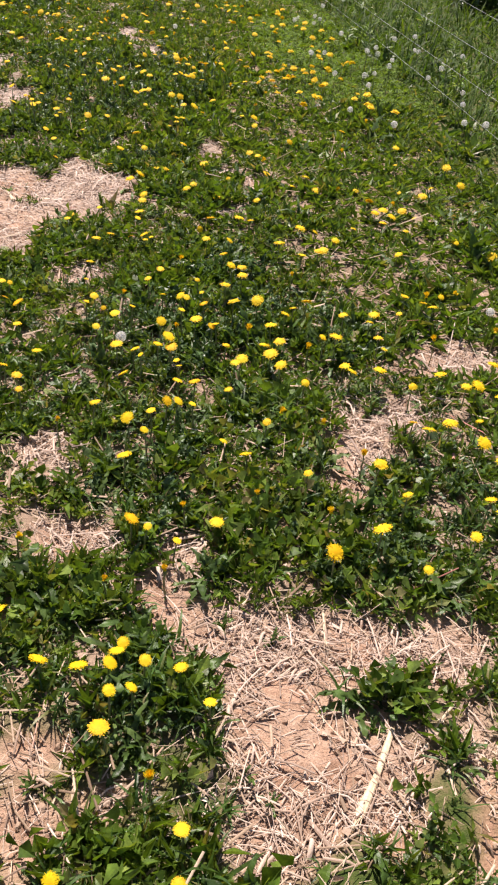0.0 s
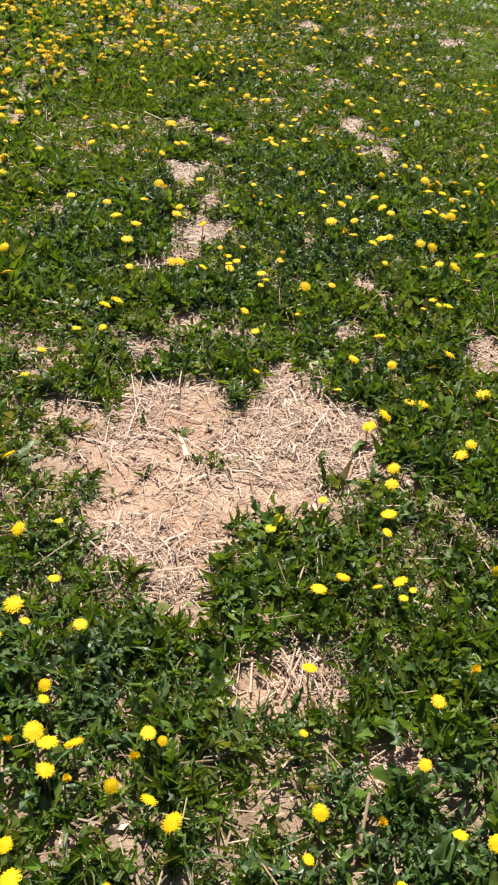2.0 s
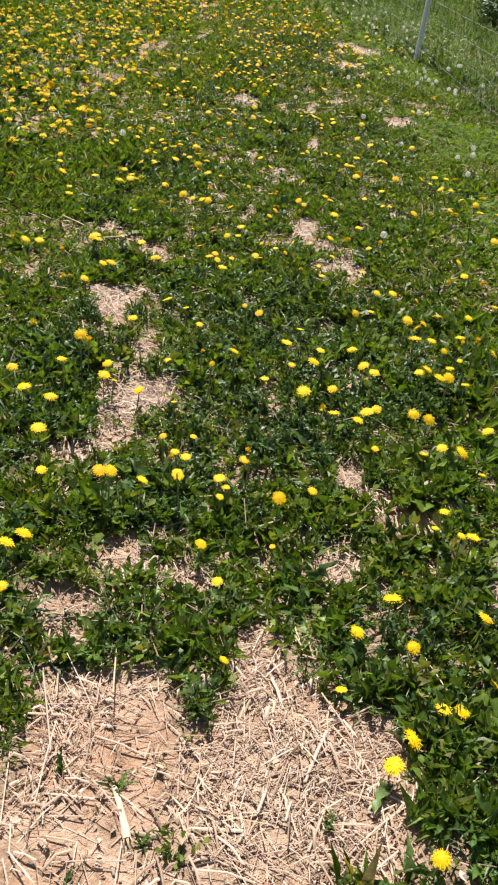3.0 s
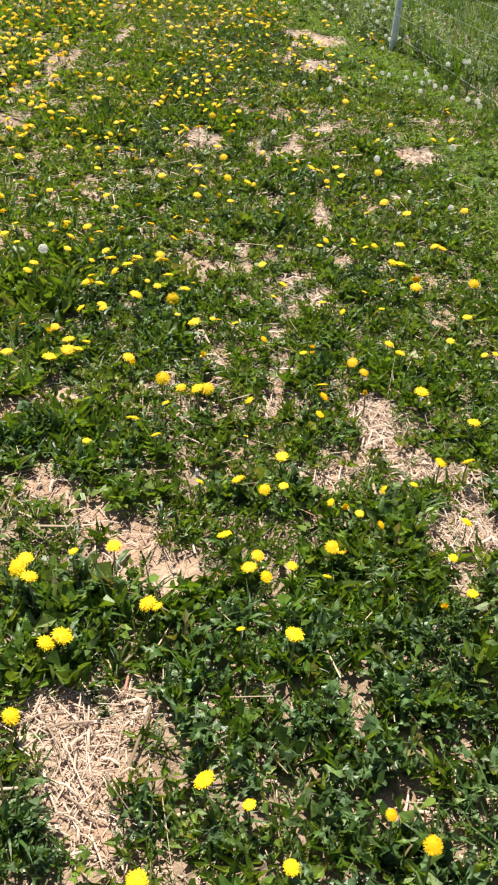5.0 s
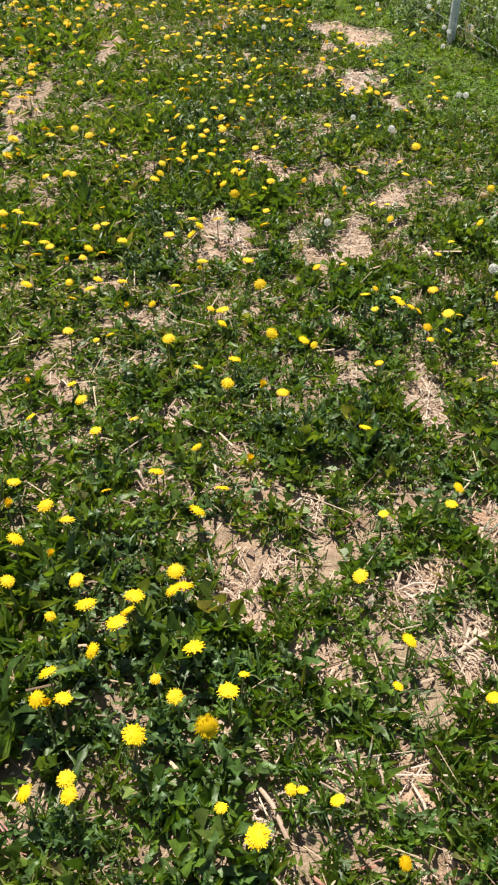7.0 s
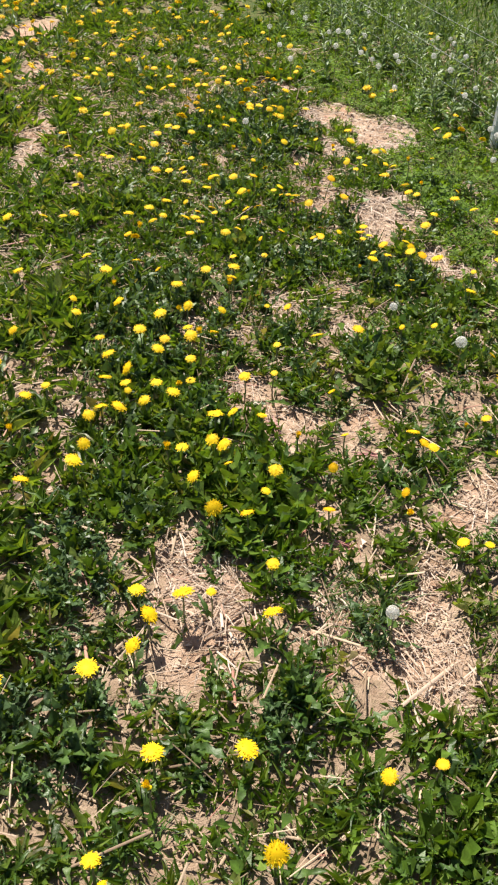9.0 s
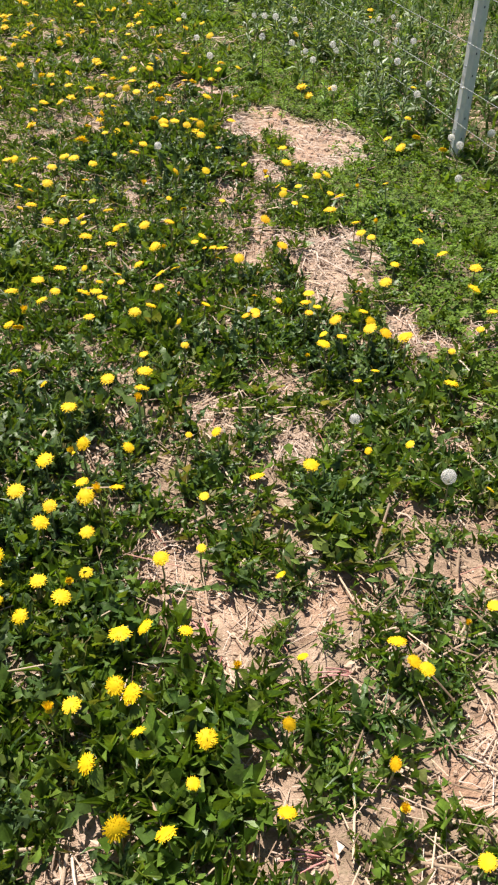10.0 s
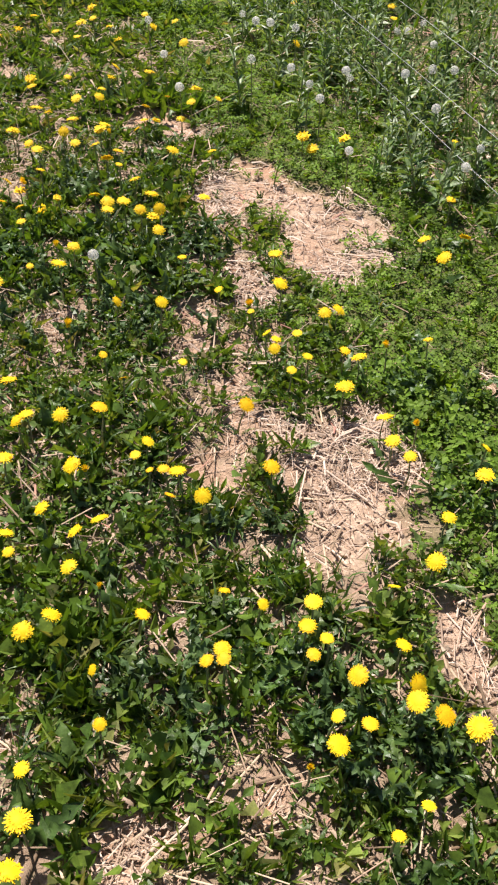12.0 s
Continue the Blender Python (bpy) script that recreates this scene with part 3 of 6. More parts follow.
LANCES = [crumpled(oval_shape(f, d, w), i + 80, 0.085) for i, (f, d, w) in enumerate(((0.05, 0.1, 0.15), (0.07, 0.3, 0.13), (0.03, -0.05, 0.11), (0.06, 0.45, 0.17), (0.02, 0.2, 0.14), (0.08, 0.6, 0.12)))]
def sliver_shape(fold, droop, wide):
    """A narrow pointed leaf, folded along its middle."""
    v = [(0, 0, 0), (-wide, 0.45, fold), (wide, 0.5, fold), (0, 1, -droop)]
    return np.array(v, float), np.array([(0, 3, 1), (0, 2, 3)])


SLIVERS = [sliver_shape(f, d, w) for f, d, w in ((0.05, 0.1, 0.14), (0.08, 0.3, 0.11), (0.04, -0.1, 0.10), (0.07, 0.45, 0.15), (0.03, 0.2, 0.12))]
OVALS = [crumpled(s, i + 20, 0.06) for i, s in enumerate(OVALS * 2)]
JAGGED = [crumpled(jagged_shape(*q), i + 40, 0.08) for i, q in enumerate(((0.24, 0.1, 0.08), (0.30, 0.35, 0.12), (0.2, 0.5, 0.05), (0.26, -0.1, 0.1), (0.34, 0.25, 0.0)))]
TOOTHED = [crumpled(toothed_shape(s, 4 + s % 2, 0.25 + 0.13 * (s % 5), 0.115), s + 90, 0.022) for s in range(8)]
TREFOIL = [trefoil_shape()]
THISTLE = [crumpled(toothed_shape(s + 70, 5, 0.5 + 0.12 * (s % 4), 0.135), s + 60, 0.028) for s in range(6)]
TOOTHED_LOW = [toothed_shape(s + 50, 3, 0.25 + 0.13 * (s % 5), 0.125) for s in range(6)]


def splint_shape(bend, rows=3):
    """A split straw: a ridged strip along +y, one long."""
    v = []
    for r in range(rows):
        f = r / (rows - 1)
        z = bend * math.sin(f * math.pi)
        v += [(-0.5, f, z - 0.25), (0.0, f, z + 0.35), (0.5, f, z - 0.25)]
    return np.array(v, float), np.array(quads(rows, 3))


SPLINTS = [splint_shape(b) for b in (0.2, 1.6, 3.2)]
SHORT_SPLINTS = [splint_shape(0.0, 2)]
RODS = [rod_shape(4, b) for b in (0.0, 0.4, -0.3)]


# ---- dandelion shapes, in metres for a head 4 cm across ----
FULL = ((64, 0.0215, 0.00), (60, 0.0198, 0.06), (54, 0.0172, 0.11), (46, 0.0140, 0.17), (36, 0.0105, 0.25), (22, 0.0068, 0.40))
MIDDLE = ((40, 0.0215, 0.00), (34, 0.0190, 0.10), (26, 0.0150, 0.20), (16, 0.0100, 0.36))
SPARE = ((16, 0.0215, 0.05), (12, 0.016, 0.35))


def head_shape(seed, closed=0.0, rings=FULL, wide=0.00075):
    """Rings of strap petals, a domed yellow head; closed draws the petals up into a tuft."""
    r = random.Random(seed)
    v, t = [], []
    for ring, (count, reach, lift) in enumerate(rings):
        for k in range(count):
            a = 2 * math.pi * (k + 0.5 * (ring % 2) + r.uniform(-0.25, 0.25)) / count
            up = lift + closed * (0.95 + 0.12 * ring) + r.uniform(-0.10, 0.12)
            l, w = (reach + (0.021 - reach) * min(1.0, closed) * 0.85) * r.uniform(0.82, 1.10) * (1 + 0.1 * closed), wide * r.uniform(0.8, 1.25)
            c, s = math.cos(a), math.sin(a)
            b = len(v)
            for f, ww in ((0.2, 0.7), (1.0, 0.9)):
                d, h = l * f * math.cos(up * (0.6 + 0.4 * f)), 0.002 + l * f * math.sin(up) - 0.002 * f * f * (1 - closed)
                for side in (-1, 1):
                    v.append((c * d - s * side * w * ww, s * d + c * side * w * ww, h))
            t += [(b + i, b + j, b + k2) for i, j, k2 in ((0, 2, 1), (1, 2, 3))]
    b, m = len(v), 10
    v.append((0, 0, 0.0045 + 0.008 * closed))
    for rad, h in ((0.010 * (1 - 0.4 * closed), 0.0036 + 0.006 * closed), (0.0182 * (1 - 0.55 * closed), 0.0012 + 0.002 * closed)):
        for k in range(m):
            ang = 2 * math.pi * k / m
            v.append((rad * math.cos(ang), rad * math.sin(ang), h))
    for k in range(m):
        k2 = (k + 1) % m
        t += [(b, b + 1 + k, b + 1 + k2), (b + 1 + k, b + 1 + m + k, b + 1 + m + k2), (b + 1 + k, b + 1 + m + k2, b + 1 + k2)]
    return np.array(v, float), np.array(t)


def cup_shape():
    """The green cup of bracts under a head, a few of them turned down."""
    v, t, n = [(0, 0, -0.009)], [], 12
    for z, rr in ((-0.008, 0.0035), (-0.002, 0.0062), (0.003, 0.0068)):
        for k in range(n):
            a = 2 * math.pi * k / n
            rad = rr * (1.15 if k % 2 else 0.95)
            v.append((rad * math.cos(a), rad * math.sin(a), z))
    for k in range(n):
        t.append((0, 1 + (k + 1) % n, 1 + k))
        for r in range(2):
            a, b = 1 + r * n + k, 1 + r * n + (k + 1) % n
            t += [(a, b, b + n), (a, b + n, a + n)]
    for k in range(0, n, 2):
        a, i = 2 * math.pi * k / n, len(v)
        c, s = math.cos(a), math.sin(a)
        v += [(0.006 * c - 0.0014 * s, 0.006 * s + 0.0014 * c, -0.005), (0.006 * c + 0.0014 * s, 0.006 * s - 0.0014 * c, -0.005), (0.012 * c, 0.012 * s, -0.013)]
        t.append((i, i + 1, i + 2))
    return np.array(v, float), np.array(t)


def stem_shape(bend, sides=6, rows=5):
    """A hollow stem standing one high, swelling a little at the foot."""
    v, t = [], []
    for r in range(rows):
        f = r / (rows - 1)
        for s in range(sides):
            a, w = 2 * math.pi * s / sides, 1.25 - 0.4 * f
            v.append((w * math.cos(a) + 0, w * math.sin(a), f))
    v = np.array(v, float)
    v[:, 0] += bend * np.sin(v[:, 2] * math.pi) * 3
    for r in range(rows - 1):
        for s in range(sides):
            a, b = r * sides + s, r * sides + (s + 1) % sides
            t += [(a, b, b + sides), (a, b + sides, a + sides)]
    return v, np.array(t)


def clock_shape(seed, count=170, radius=0.020):
    """A ball of seed parachutes: a thin stalk and a small star of hairs for every seed, and the pale core."""
    r = random.Random(seed)
    v, t = [], []
    for k in range(count):
        z = 1 - 2 * (k + 0.5) / count
        if z < -0.86:
            continue
        a = k * 2.39996 + r.uniform(-0.1, 0.1)
        n = Vector((math.sqrt(1 - z * z) * math.cos(a), math.sqrt(1 - z * z) * math.sin(a), z))
        e1 = n.orthogonal().normalized()
        e2 = n.cross(e1)
        tip = n * radius * r.uniform(0.9, 1.04)
        b = len(v)
        v += [n * 0.004 + e1 * 0.00018, n * 0.004 - e1 * 0.00018, tip]
        t.append((b, b + 1, b + 2))
        for h in range(7):
            w = 2 * math.pi * h / 7 + k
            d = (e1 * math.cos(w) + e2 * math.sin(w)) * 0.0042 + n * 0.0012
            p = n.cross(d).normalized() * 0.0008
            b = len(v)
            v += [tip, tip + d + p, tip + d - p]
            t.append((b, b + 1, b + 2))
    b, m = len(v), 8
    for ring in range(5):
        for k in range(m):
            th, ph = math.pi * (ring + 0.5) / 5, 2 * math.pi * k / m
            v.append(Vector((math.sin(th) * math.cos(ph), math.sin(th) * math.sin(ph), math.cos(th))) * 0.0045)
    for ring in range(4):
        for k in range(m):
            p, q = b + ring * m + k, b + ring * m + (k + 1) % m
            t += [(p, p + m, q), (q, p + m, q + m)]
    return np.array([tuple(p) for p in v], float), np.array(t)


HEADS = [head_shape(s) for s in range(5)]
MIDDLE_HEADS = [head_shape(s, 0.0, MIDDLE, 0.00105) for s in (34, 35, 36, 37)]
SPARE_HEADS = [head_shape(s, 0.0, SPARE, 0.0028) for s in (31, 32, 33)]
SPARE_OLD = [head_shape(s, 0.6, SPARE, 0.0028) for s in (41, 42)]
MIDDLE_OLD = [head_shape(s, 0.9, MIDDLE, 0.00105) for s in (51, 52, 53)]
OLD_HEADS = [head_shape(s, c) for s, c in ((21, 1.0), (22, 0.85), (23, 1.2))]
CUP = cup_shape()
STEMS = [stem_shape(b) for b in (0.0, 0.5, -0.6, 0.9)]
THIN_STEMS = [stem_shape(b, 4, 3) for b in (0.0, 0.6, -0.8)]
CLOCKS = [clock_shape(s) for s in range(3)]
FAR_CLOCKS = [clock_shape(s, 75) for s in (5, 6)]

# ---- ground: one sheet, fine along the walk and out to the horizon ----
def spread(lo, hi, step, far, n):
    inner = np.arange(lo, hi + step / 2, step)
    g = np.geomspace(step * 2, far, n)
    return np.concatenate([lo - g[::-1], inner, hi + g])


gx, gy = spread(-3.0, 2.4, 0.042, 400.0, 26), spread(0.2, 15.6, 0.042, 400.0, 26)
GX, GY = np.meshgrid(gx, gy)
bare_grid = bare_at(GX, GY)
near_grid = np.clip(1.5 - np.maximum(np.abs(GX) - 6, np.abs(GY - 9) - 14) / 6, 0, 1)
GZ = ground_z(GX, GY) * near_grid - 0.012 * np.clip(bare_grid, 0, 1) * near_grid
gv = np.stack([GX, GY, GZ], -1).reshape(-1, 3)
nx, ny = len(gx), len(gy)
idx = np.arange(nx * ny).reshape(ny, nx)
a, b, c, d = idx[:-1, :-1].ravel(), idx[:-1, 1:].ravel(), idx[1:, 1:].ravel(), idx[1:, :-1].ravel()
gme = mesh_np("ground", gv, np.concatenate([np.stack([a, b, c], -1), np.stack([a, c, d], -1)]), mat_soil)
for key, val in (("bare", bare_grid * near_grid), ("sod", np.clip(1.0 - near_grid + 0.9 * clover_at(GX, GY) + (GX > fence_x(GY)) * 0.8 + np.clip((np.abs(GX - lane(GY)) - 1.9) * 2, 0, 0.55) + np.clip((GY - 15) * 0.5, 0, 0.55) + np.clip((1.1 - GY) * 4, 0, 1) + np.clip((lane(GY) - 0.8 - 0.28 * GY - GX) * 3, 0, 1) + np.clip((GX - lane(GY) - 1.3 - 0.28 * GY) * 3, 0, 1) + np.clip((np.abs(GX - lane(GY)) - 2.6) * 2, 0, 1), 0, 1))):
    gme.attributes.new(key, "FLOAT", "POINT").data.foreach_set("value", np.ascontiguousarray(val.ravel(), np.float32))
tagged(new("ground", gme), "sandy tan meadow soil, bare in patches", "ground", kind="structure")


def surface(x, y):
    return ground_z(x, y) - 0.012 * bare_at(x, y)


# ---- scattering over the meadow ----
def places(x0, x1, y0, y1, density, keep):
    n = int((x1 - x0) * (y1 - y0) * density)
    x, y = rng.uniform(x0, x1, n), rng.uniform(y0, y1, n)
    m = rng.random(n) < keep(x, y)
    return x[m], y[m]


def meadow_keep(x, y):
    """Share of the leaves that stand here: none on bare soil, more in lush clumps, only on this side of the fence."""
    k = (1 - bare_at(x, y)) ** 2 * (0.82 + 0.18 * lush_at(x, y))
    k = k * np.clip(np.interp(y, (1.0, 1.4, 2.4, 3.4, 9.2, 10.0, 11.0, 11.4, 12.6, 13.0), (0.45, 0.72, 0.72, 0.45, 0.45, 0.20, 0.20, 0.38, 0.38, 0.25)) + 1.0 * wave(x + 7, y + 2, 0.05), 0, 1)
    return k * (x < fence_x(y) + 0.1) * (1 - 0.8 * clover_at(x, y))


def near_only(x, y):
    return (np.abs(x - lane(y)) < np.interp(y, (2.5, 4.0), (1.15, 0.88))) * (y < 14.2)


def leaves(heap, shapes, x, y, size, wide, lean, low, high, flat=1.0):
    """Leaves of about that size, their feet between low and high over the soil."""
    n = len(x)
    if n == 0:
        return
    l = size * rng.uniform(0.55, 1.35, n) * (0.85 + 0.4 * lush_at(x, y))
    z = surface(x, y) + low + (high - low) * rng.random(n) ** 1.3 * (0.55 + 0.9 * lush_at(x, y))
    rot = spin(rng.uniform(0, 2 * math.pi, n), lean[0] + np.clip(rng.normal(0, lean[1], n), -1.6 * lean[1], 1.6 * lean[1]), rng.normal(0, 0.45, n))
    w = l * wide * rng.uniform(0.75, 1.3, n)
    heap.scatter(shapes, np.stack([x, y, z], -1), rot, np.stack([w, l, l * flat], -1))


def plantlets(heap, shapes, x, y, count, size, lean, high=0.0, narrow=1.0):
    """Small plants of count leaves each: leaves round a crown, or up a short shoot where high is given."""
    n = len(x)
    if n == 0:
        return
    lush = lush_at(x, y)
    big = np.exp(np.clip(rng.normal(0, 0.25, n), -0.5, 0.3)) * (0.88 + 0.22 * lush) * (0.72 + 0.62 * wave(x + 11, y + 5, 0.20))
    tilt = lean + rng.normal(0, 0.18, n) + 0.25 * lush
    up = high * (0.6 + 1.1 * lush) * rng.uniform(0.5, 1.3, n)
    rep = lambda q: np.repeat(q, count)
    k = np.tile(np.arange(count), n)
    m = n * count
    yaw = rep(rng.uniform(0, 6.283, n)) + k * 2.4 + rng.normal(0, 0.35, m)
    pitch = np.clip(rep(tilt) + rng.normal(0, 0.28, m), -0.1, 1.45)
    l = size * rep(big) * rng.uniform(0.6, 1.3, m)
    base = surface(x, y)
    off = rng.normal(0, 0.009, (2, m))
    z = rep(base) + rep(up) * rng.random(m) + 0.002
    at = np.stack([rep(x) + off[0], rep(y) + off[1], z], -1)
    w = l * narrow * rng.uniform(0.8, 1.25, m)
    heap.scatter(shapes, at, spin(yaw, pitch, rng.normal(0, 0.4, m)), np.stack([w, l, l], -1))


def beside_only(x, y):
    return (1 - near_only(x, y)) * ((x > lane(y) - 0.9 - 0.28 * y) & (x < lane(y) + 1.5 + 0.28 * y))


cover = Heap()
x, y = places(-3.0, 2.2, 0.5, 14.2, 430, lambda x, y: meadow_keep(x, y) * near_only(x, y) * (1 - 0.75 * clump_at(x, y)))
plantlets(cover, LANCES, x, y, 8, 0.037, 0.80, 0.014, 0.78)
x, y = places(-3.0, 2.2, 0.5, 14.2, 520, lambda x, y: meadow_keep(x, y) * near_only(x, y) * (1 - 0.75 * clump_at(x, y)))
plantlets(cover, SLIVERS, x, y, 9, 0.042, 0.80, 0.008, 0.62)
x, y = places(-3.0, 2.2, 0.5, 14.2, 420, lambda x, y: meadow_keep(x, y) * near_only(x, y) * (0.3 + 0.7 * (wave(x + 4, y, 0.3) > 0.42)) * (1 - 0.6 * clump_at(x, y)))
plantlets(cover, JAGGED, x, y, 8, 0.050, 0.76, 0.010, 0.68)
x, y = places(-3.0, 2.2, 0.5, 14.2, 130, lambda x, y: meadow_keep(x, y) * near_only(x, y) * (0.35 + 0.65 * (wave(x, y + 7, 0.35) > 0.5)))
plantlets(cover, OVALS, x, y, 9, 0.019, 0.5, 0.022, 0.75)
x, y = places(-4.0, 2.6, 0.8, 16.5, 900, lambda x, y: np.where((y > 13) | (x < lane(y)), 1.0, 0.85) * meadow_keep(x, y) * beside_only(x, y) * (x > lane(y) - 1.6) * (x < lane(y) + 2.3))
plantlets(cover, SLIVERS, x, y, 7, 0.056, 0.60, 0.008, 1.0)
x, y = places(-6.5, 3.0, 0.8, 21.0, 170, lambda x, y: meadow_keep(x, y) * beside_only(x, y) * ((x < lane(y) - 1.6) | (x > lane(y) + 2.3) | (y > 16.5)))
plantlets(cover, SLIVERS, x, y, 7, 0.080, 0.62, 0.008, 1.5)
x, y = places(-8.5, 7.0, -4.0, 24.0, 9, lambda x, y: 1.0 - ((x > lane(y) - 0.9 - 0.28 * y) & (x < lane(y) + 1.5 + 0.28 * y) & (y > 0.8) & (y < 21)))
plantlets(cover, SLIVERS, x, y, 6, 0.095, 0.95, 0.01, 1.3)
cover.thing("ground_cover", mat_cover, "dense low green meadow leaves covering the soil", "plants", smooth=False)

grass = Heap()
x, y = places(-3.0, 2.2, 0.5, 14.2, 210, lambda x, y: meadow_keep(x, y) * near_only(x, y) * (0.4 + wave(x, y, 0.5)))
plantlets(grass, BLADES, x, y, 12, 0.060, 0.85, 0.0, 1.0)
x, y = places(-5.0, 3.0, 0.8, 19.0, 45, lambda x, y: meadow_keep(x, y) * beside_only(x, y))
plantlets(grass, BLADES, x, y, 9, 0.072, 0.8, 0.0, 1.4)
grass.thing("meadow_grass", mat_grass, "short green meadow grass blades among the leaves", "grass")


def clump(name, heap, mat, label, category, group, smooth=True):
    """One plant or clump as a thing of its own, standing on its own foot."""
    v = np.concatenate(heap.v)
    foot = np.array([v[:, 0].mean(), v[:, 1].mean(), v[:, 2].min()])
    root = tagged(new(name), label, category, group)
    root.location = foot
    foliage = new("foliage", mesh_np("foliage", v - foot, np.concatenate(heap.t), mat, smooth=smooth))
    foliage.parent = root
    tagged(foliage, "", kind="stuff")
    return root


def rosette_shape(seed, count=7):
    """Cut leaves springing from one crown, for leaves one long."""
    r = np.random.default_rng(seed)
    verts, tris = [np.zeros((1, 3))], []
    n = 1
    for k in range(count):
        v, t = THISTLE[int(r.integers(0, len(THISTLE)))]
        rot = spin(np.array([k * 2.4 + r.normal(0, 0.35)]), np.array([np.clip(0.82 + r.normal(0, 0.30), 0.0, 1.4)]), np.array([r.normal(0, 0.4)]))[0]
        l = r.uniform(0.6, 1.3)
        off = np.array([r.normal(0, 0.12), r.normal(0, 0.12), 0.03])
        verts.append((v * l) @ rot.T + off)
        tris.append(t + n)
        tris.append(np.array([(0, n, n + 2)]))
        n += len(v)
    return np.concatenate(verts), np.concatenate(tris)


# frosted thistle clumps, each a few plants round its own middle
rosette_meshes = [mesh_np("rosette", *rosette_shape(s), mat_thistle, smooth=False) for s in range(9)]
x, y = places(-3.0, 2.2, 0.5, 14.2, 230, lambda x, y: (1 - bare_at(x, y)) ** 2 * near_only(x, y) * clump_at(x, y))
middle = np.array(LUSH)
owner = np.argmin(((x[:, None] - middle[:, 0]) / middle[:, 2]) ** 2 + ((y[:, None] - middle[:, 1]) / middle[:, 3]) ** 2, 1)
for k in np.unique(owner):
    mine = owner == k
    if mine.sum() < 2:
        continue
    cx, cy = float(x[mine].mean()), float(y[mine].mean())
    cz = float(surface(cx, cy))
    root = tagged(new("thistle_clump"), "clump of frosted green thistle-like cut leaves", "thistle", "thistle clumps in the meadow")
    root.location = (cx, cy, cz)
    for px, py in zip(x[mine], y[mine]):
        l = 0.066 * float(np.exp(np.clip(rng.normal(0, 0.22), -0.4, 0.35)))
        rosette = part("rosette", rosette_meshes[int(rng.integers(0, 9))], root)
        rosette.matrix_local = pose(float(px) - cx, float(py) - cy, float(surface(px, py)) - cz, float(rng.normal(0, 8)), float(rng.normal(0, 8)), float(rng.uniform(0, 360))) @ Matrix.Diagonal((l, l, l, 1))

# two tufts of long grass
for cx, cy, spread_x, feet, count, tall_as in ((-0.68, 5.55, 0.11, 16, 8, 0.12), (-1.11, 9.97, 0.05, 6, 26, 0.10)):
    heap = Heap()
    plantlets(heap, LONG_BLADES, rng.normal(cx, spread_x, feet), rng.normal(cy, spread_x * 0.8, feet), count, tall_as, 0.72, 0.0, 0.65)
    clump("grass_tuft", heap, mat_grass, "tuft of long arching green grass blades", "grass tuft", "grass tufts")

rosettes = Heap()
x, y = places(-3.0, 2.2, 0.5, 14.2, 105, lambda x, y: meadow_keep(x, y) * near_only(x, y))
plantlets(rosettes, TOOTHED, x, y, 8, 0.066, 0.42, 0.0, 1.15)
x, y = places(-5.0, 3.0, 2.0, 21.0, 10, lambda x, y: meadow_keep(x, y) * beside_only(x, y))
plantlets(rosettes, TOOTHED_LOW, x, y, 5, 0.095, 0.25)
rosettes.thing("leaf_rosettes", mat_rosette, "dark green toothed leaf rosettes spread over the meadow", "plants")

clover = Heap()
x, y = places(-1.2, 2.0, 5.5, 15.8, 5600, lambda x, y: (1 - bare_at(x, y)) * clover_at(x, y))
leaves(clover, TREFOIL, x, y, 0.017, 1.0, (0.1, 0.4), 0.004, 0.05)
clover.thing("clover", mat_clover, "bright green clover carpet along the fence", "clover", smooth=False)

# dry straw and dead grass
straw = Heap()
x, y = places(-3.0, 2.2, 0.4, 14.2, 8500, lambda x, y: np.clip(blobs(x, y, BARE, 0.06) * 3 + 0.8, 0, 1) * (np.abs(x - lane(y)) < 1.7) * (0.25 + 0.75 * (wave(x + 2, y, 0.3) > 0.42)))
n = len(x)
l = rng.gamma(1.8, 0.024, n) + 0.010
rot = spin(rng.uniform(0, 2 * math.pi, n), rng.normal(0, 0.12, n), rng.uniform(0, 6.3, n) * 0)
w = 0.0007 + rng.gamma(1.5, 0.0010, n)
straw.scatter(SPLINTS, np.stack([x, y, surface(x, y) + rng.uniform(0.001, 0.013, n)], -1), rot, np.stack([w, l, w], -1))
straw.thing("straw_litter", mat_straw, "pale dry chopped straw littered over bare soil", "straw")
thatch = Heap()
x, y = places(-3.6, 2.4, 0.4, 15.5, 1600, lambda x, y: (np.abs(x - lane(y)) < 1.6 + 0.3 * (y > 9)) * (1 - 0.6 * bare_at(x, y)) * (1 - 0.85 * clover_at(x, y)) * np.interp(y, (4.5, 5.5, 9, 10), (0.7, 0.45, 0.5, 1.0)))
n = len(x)
l = rng.gamma(2.0, 0.02, n) + 0.015
w = 0.0010 + rng.gamma(1.5, 0.0011, n)
thatch.scatter(SHORT_SPLINTS, np.stack([x, y, surface(x, y) + rng.uniform(0.002, 0.020, n)], -1), spin(rng.uniform(0, 6.28, n), rng.normal(0.05, 0.22, n), np.zeros(n)), np.stack([w, l, w], -1))
thatch.thing("dead_grass_litter", mat_thatch, "brown dead grass stems between the leaves", "dead grass")

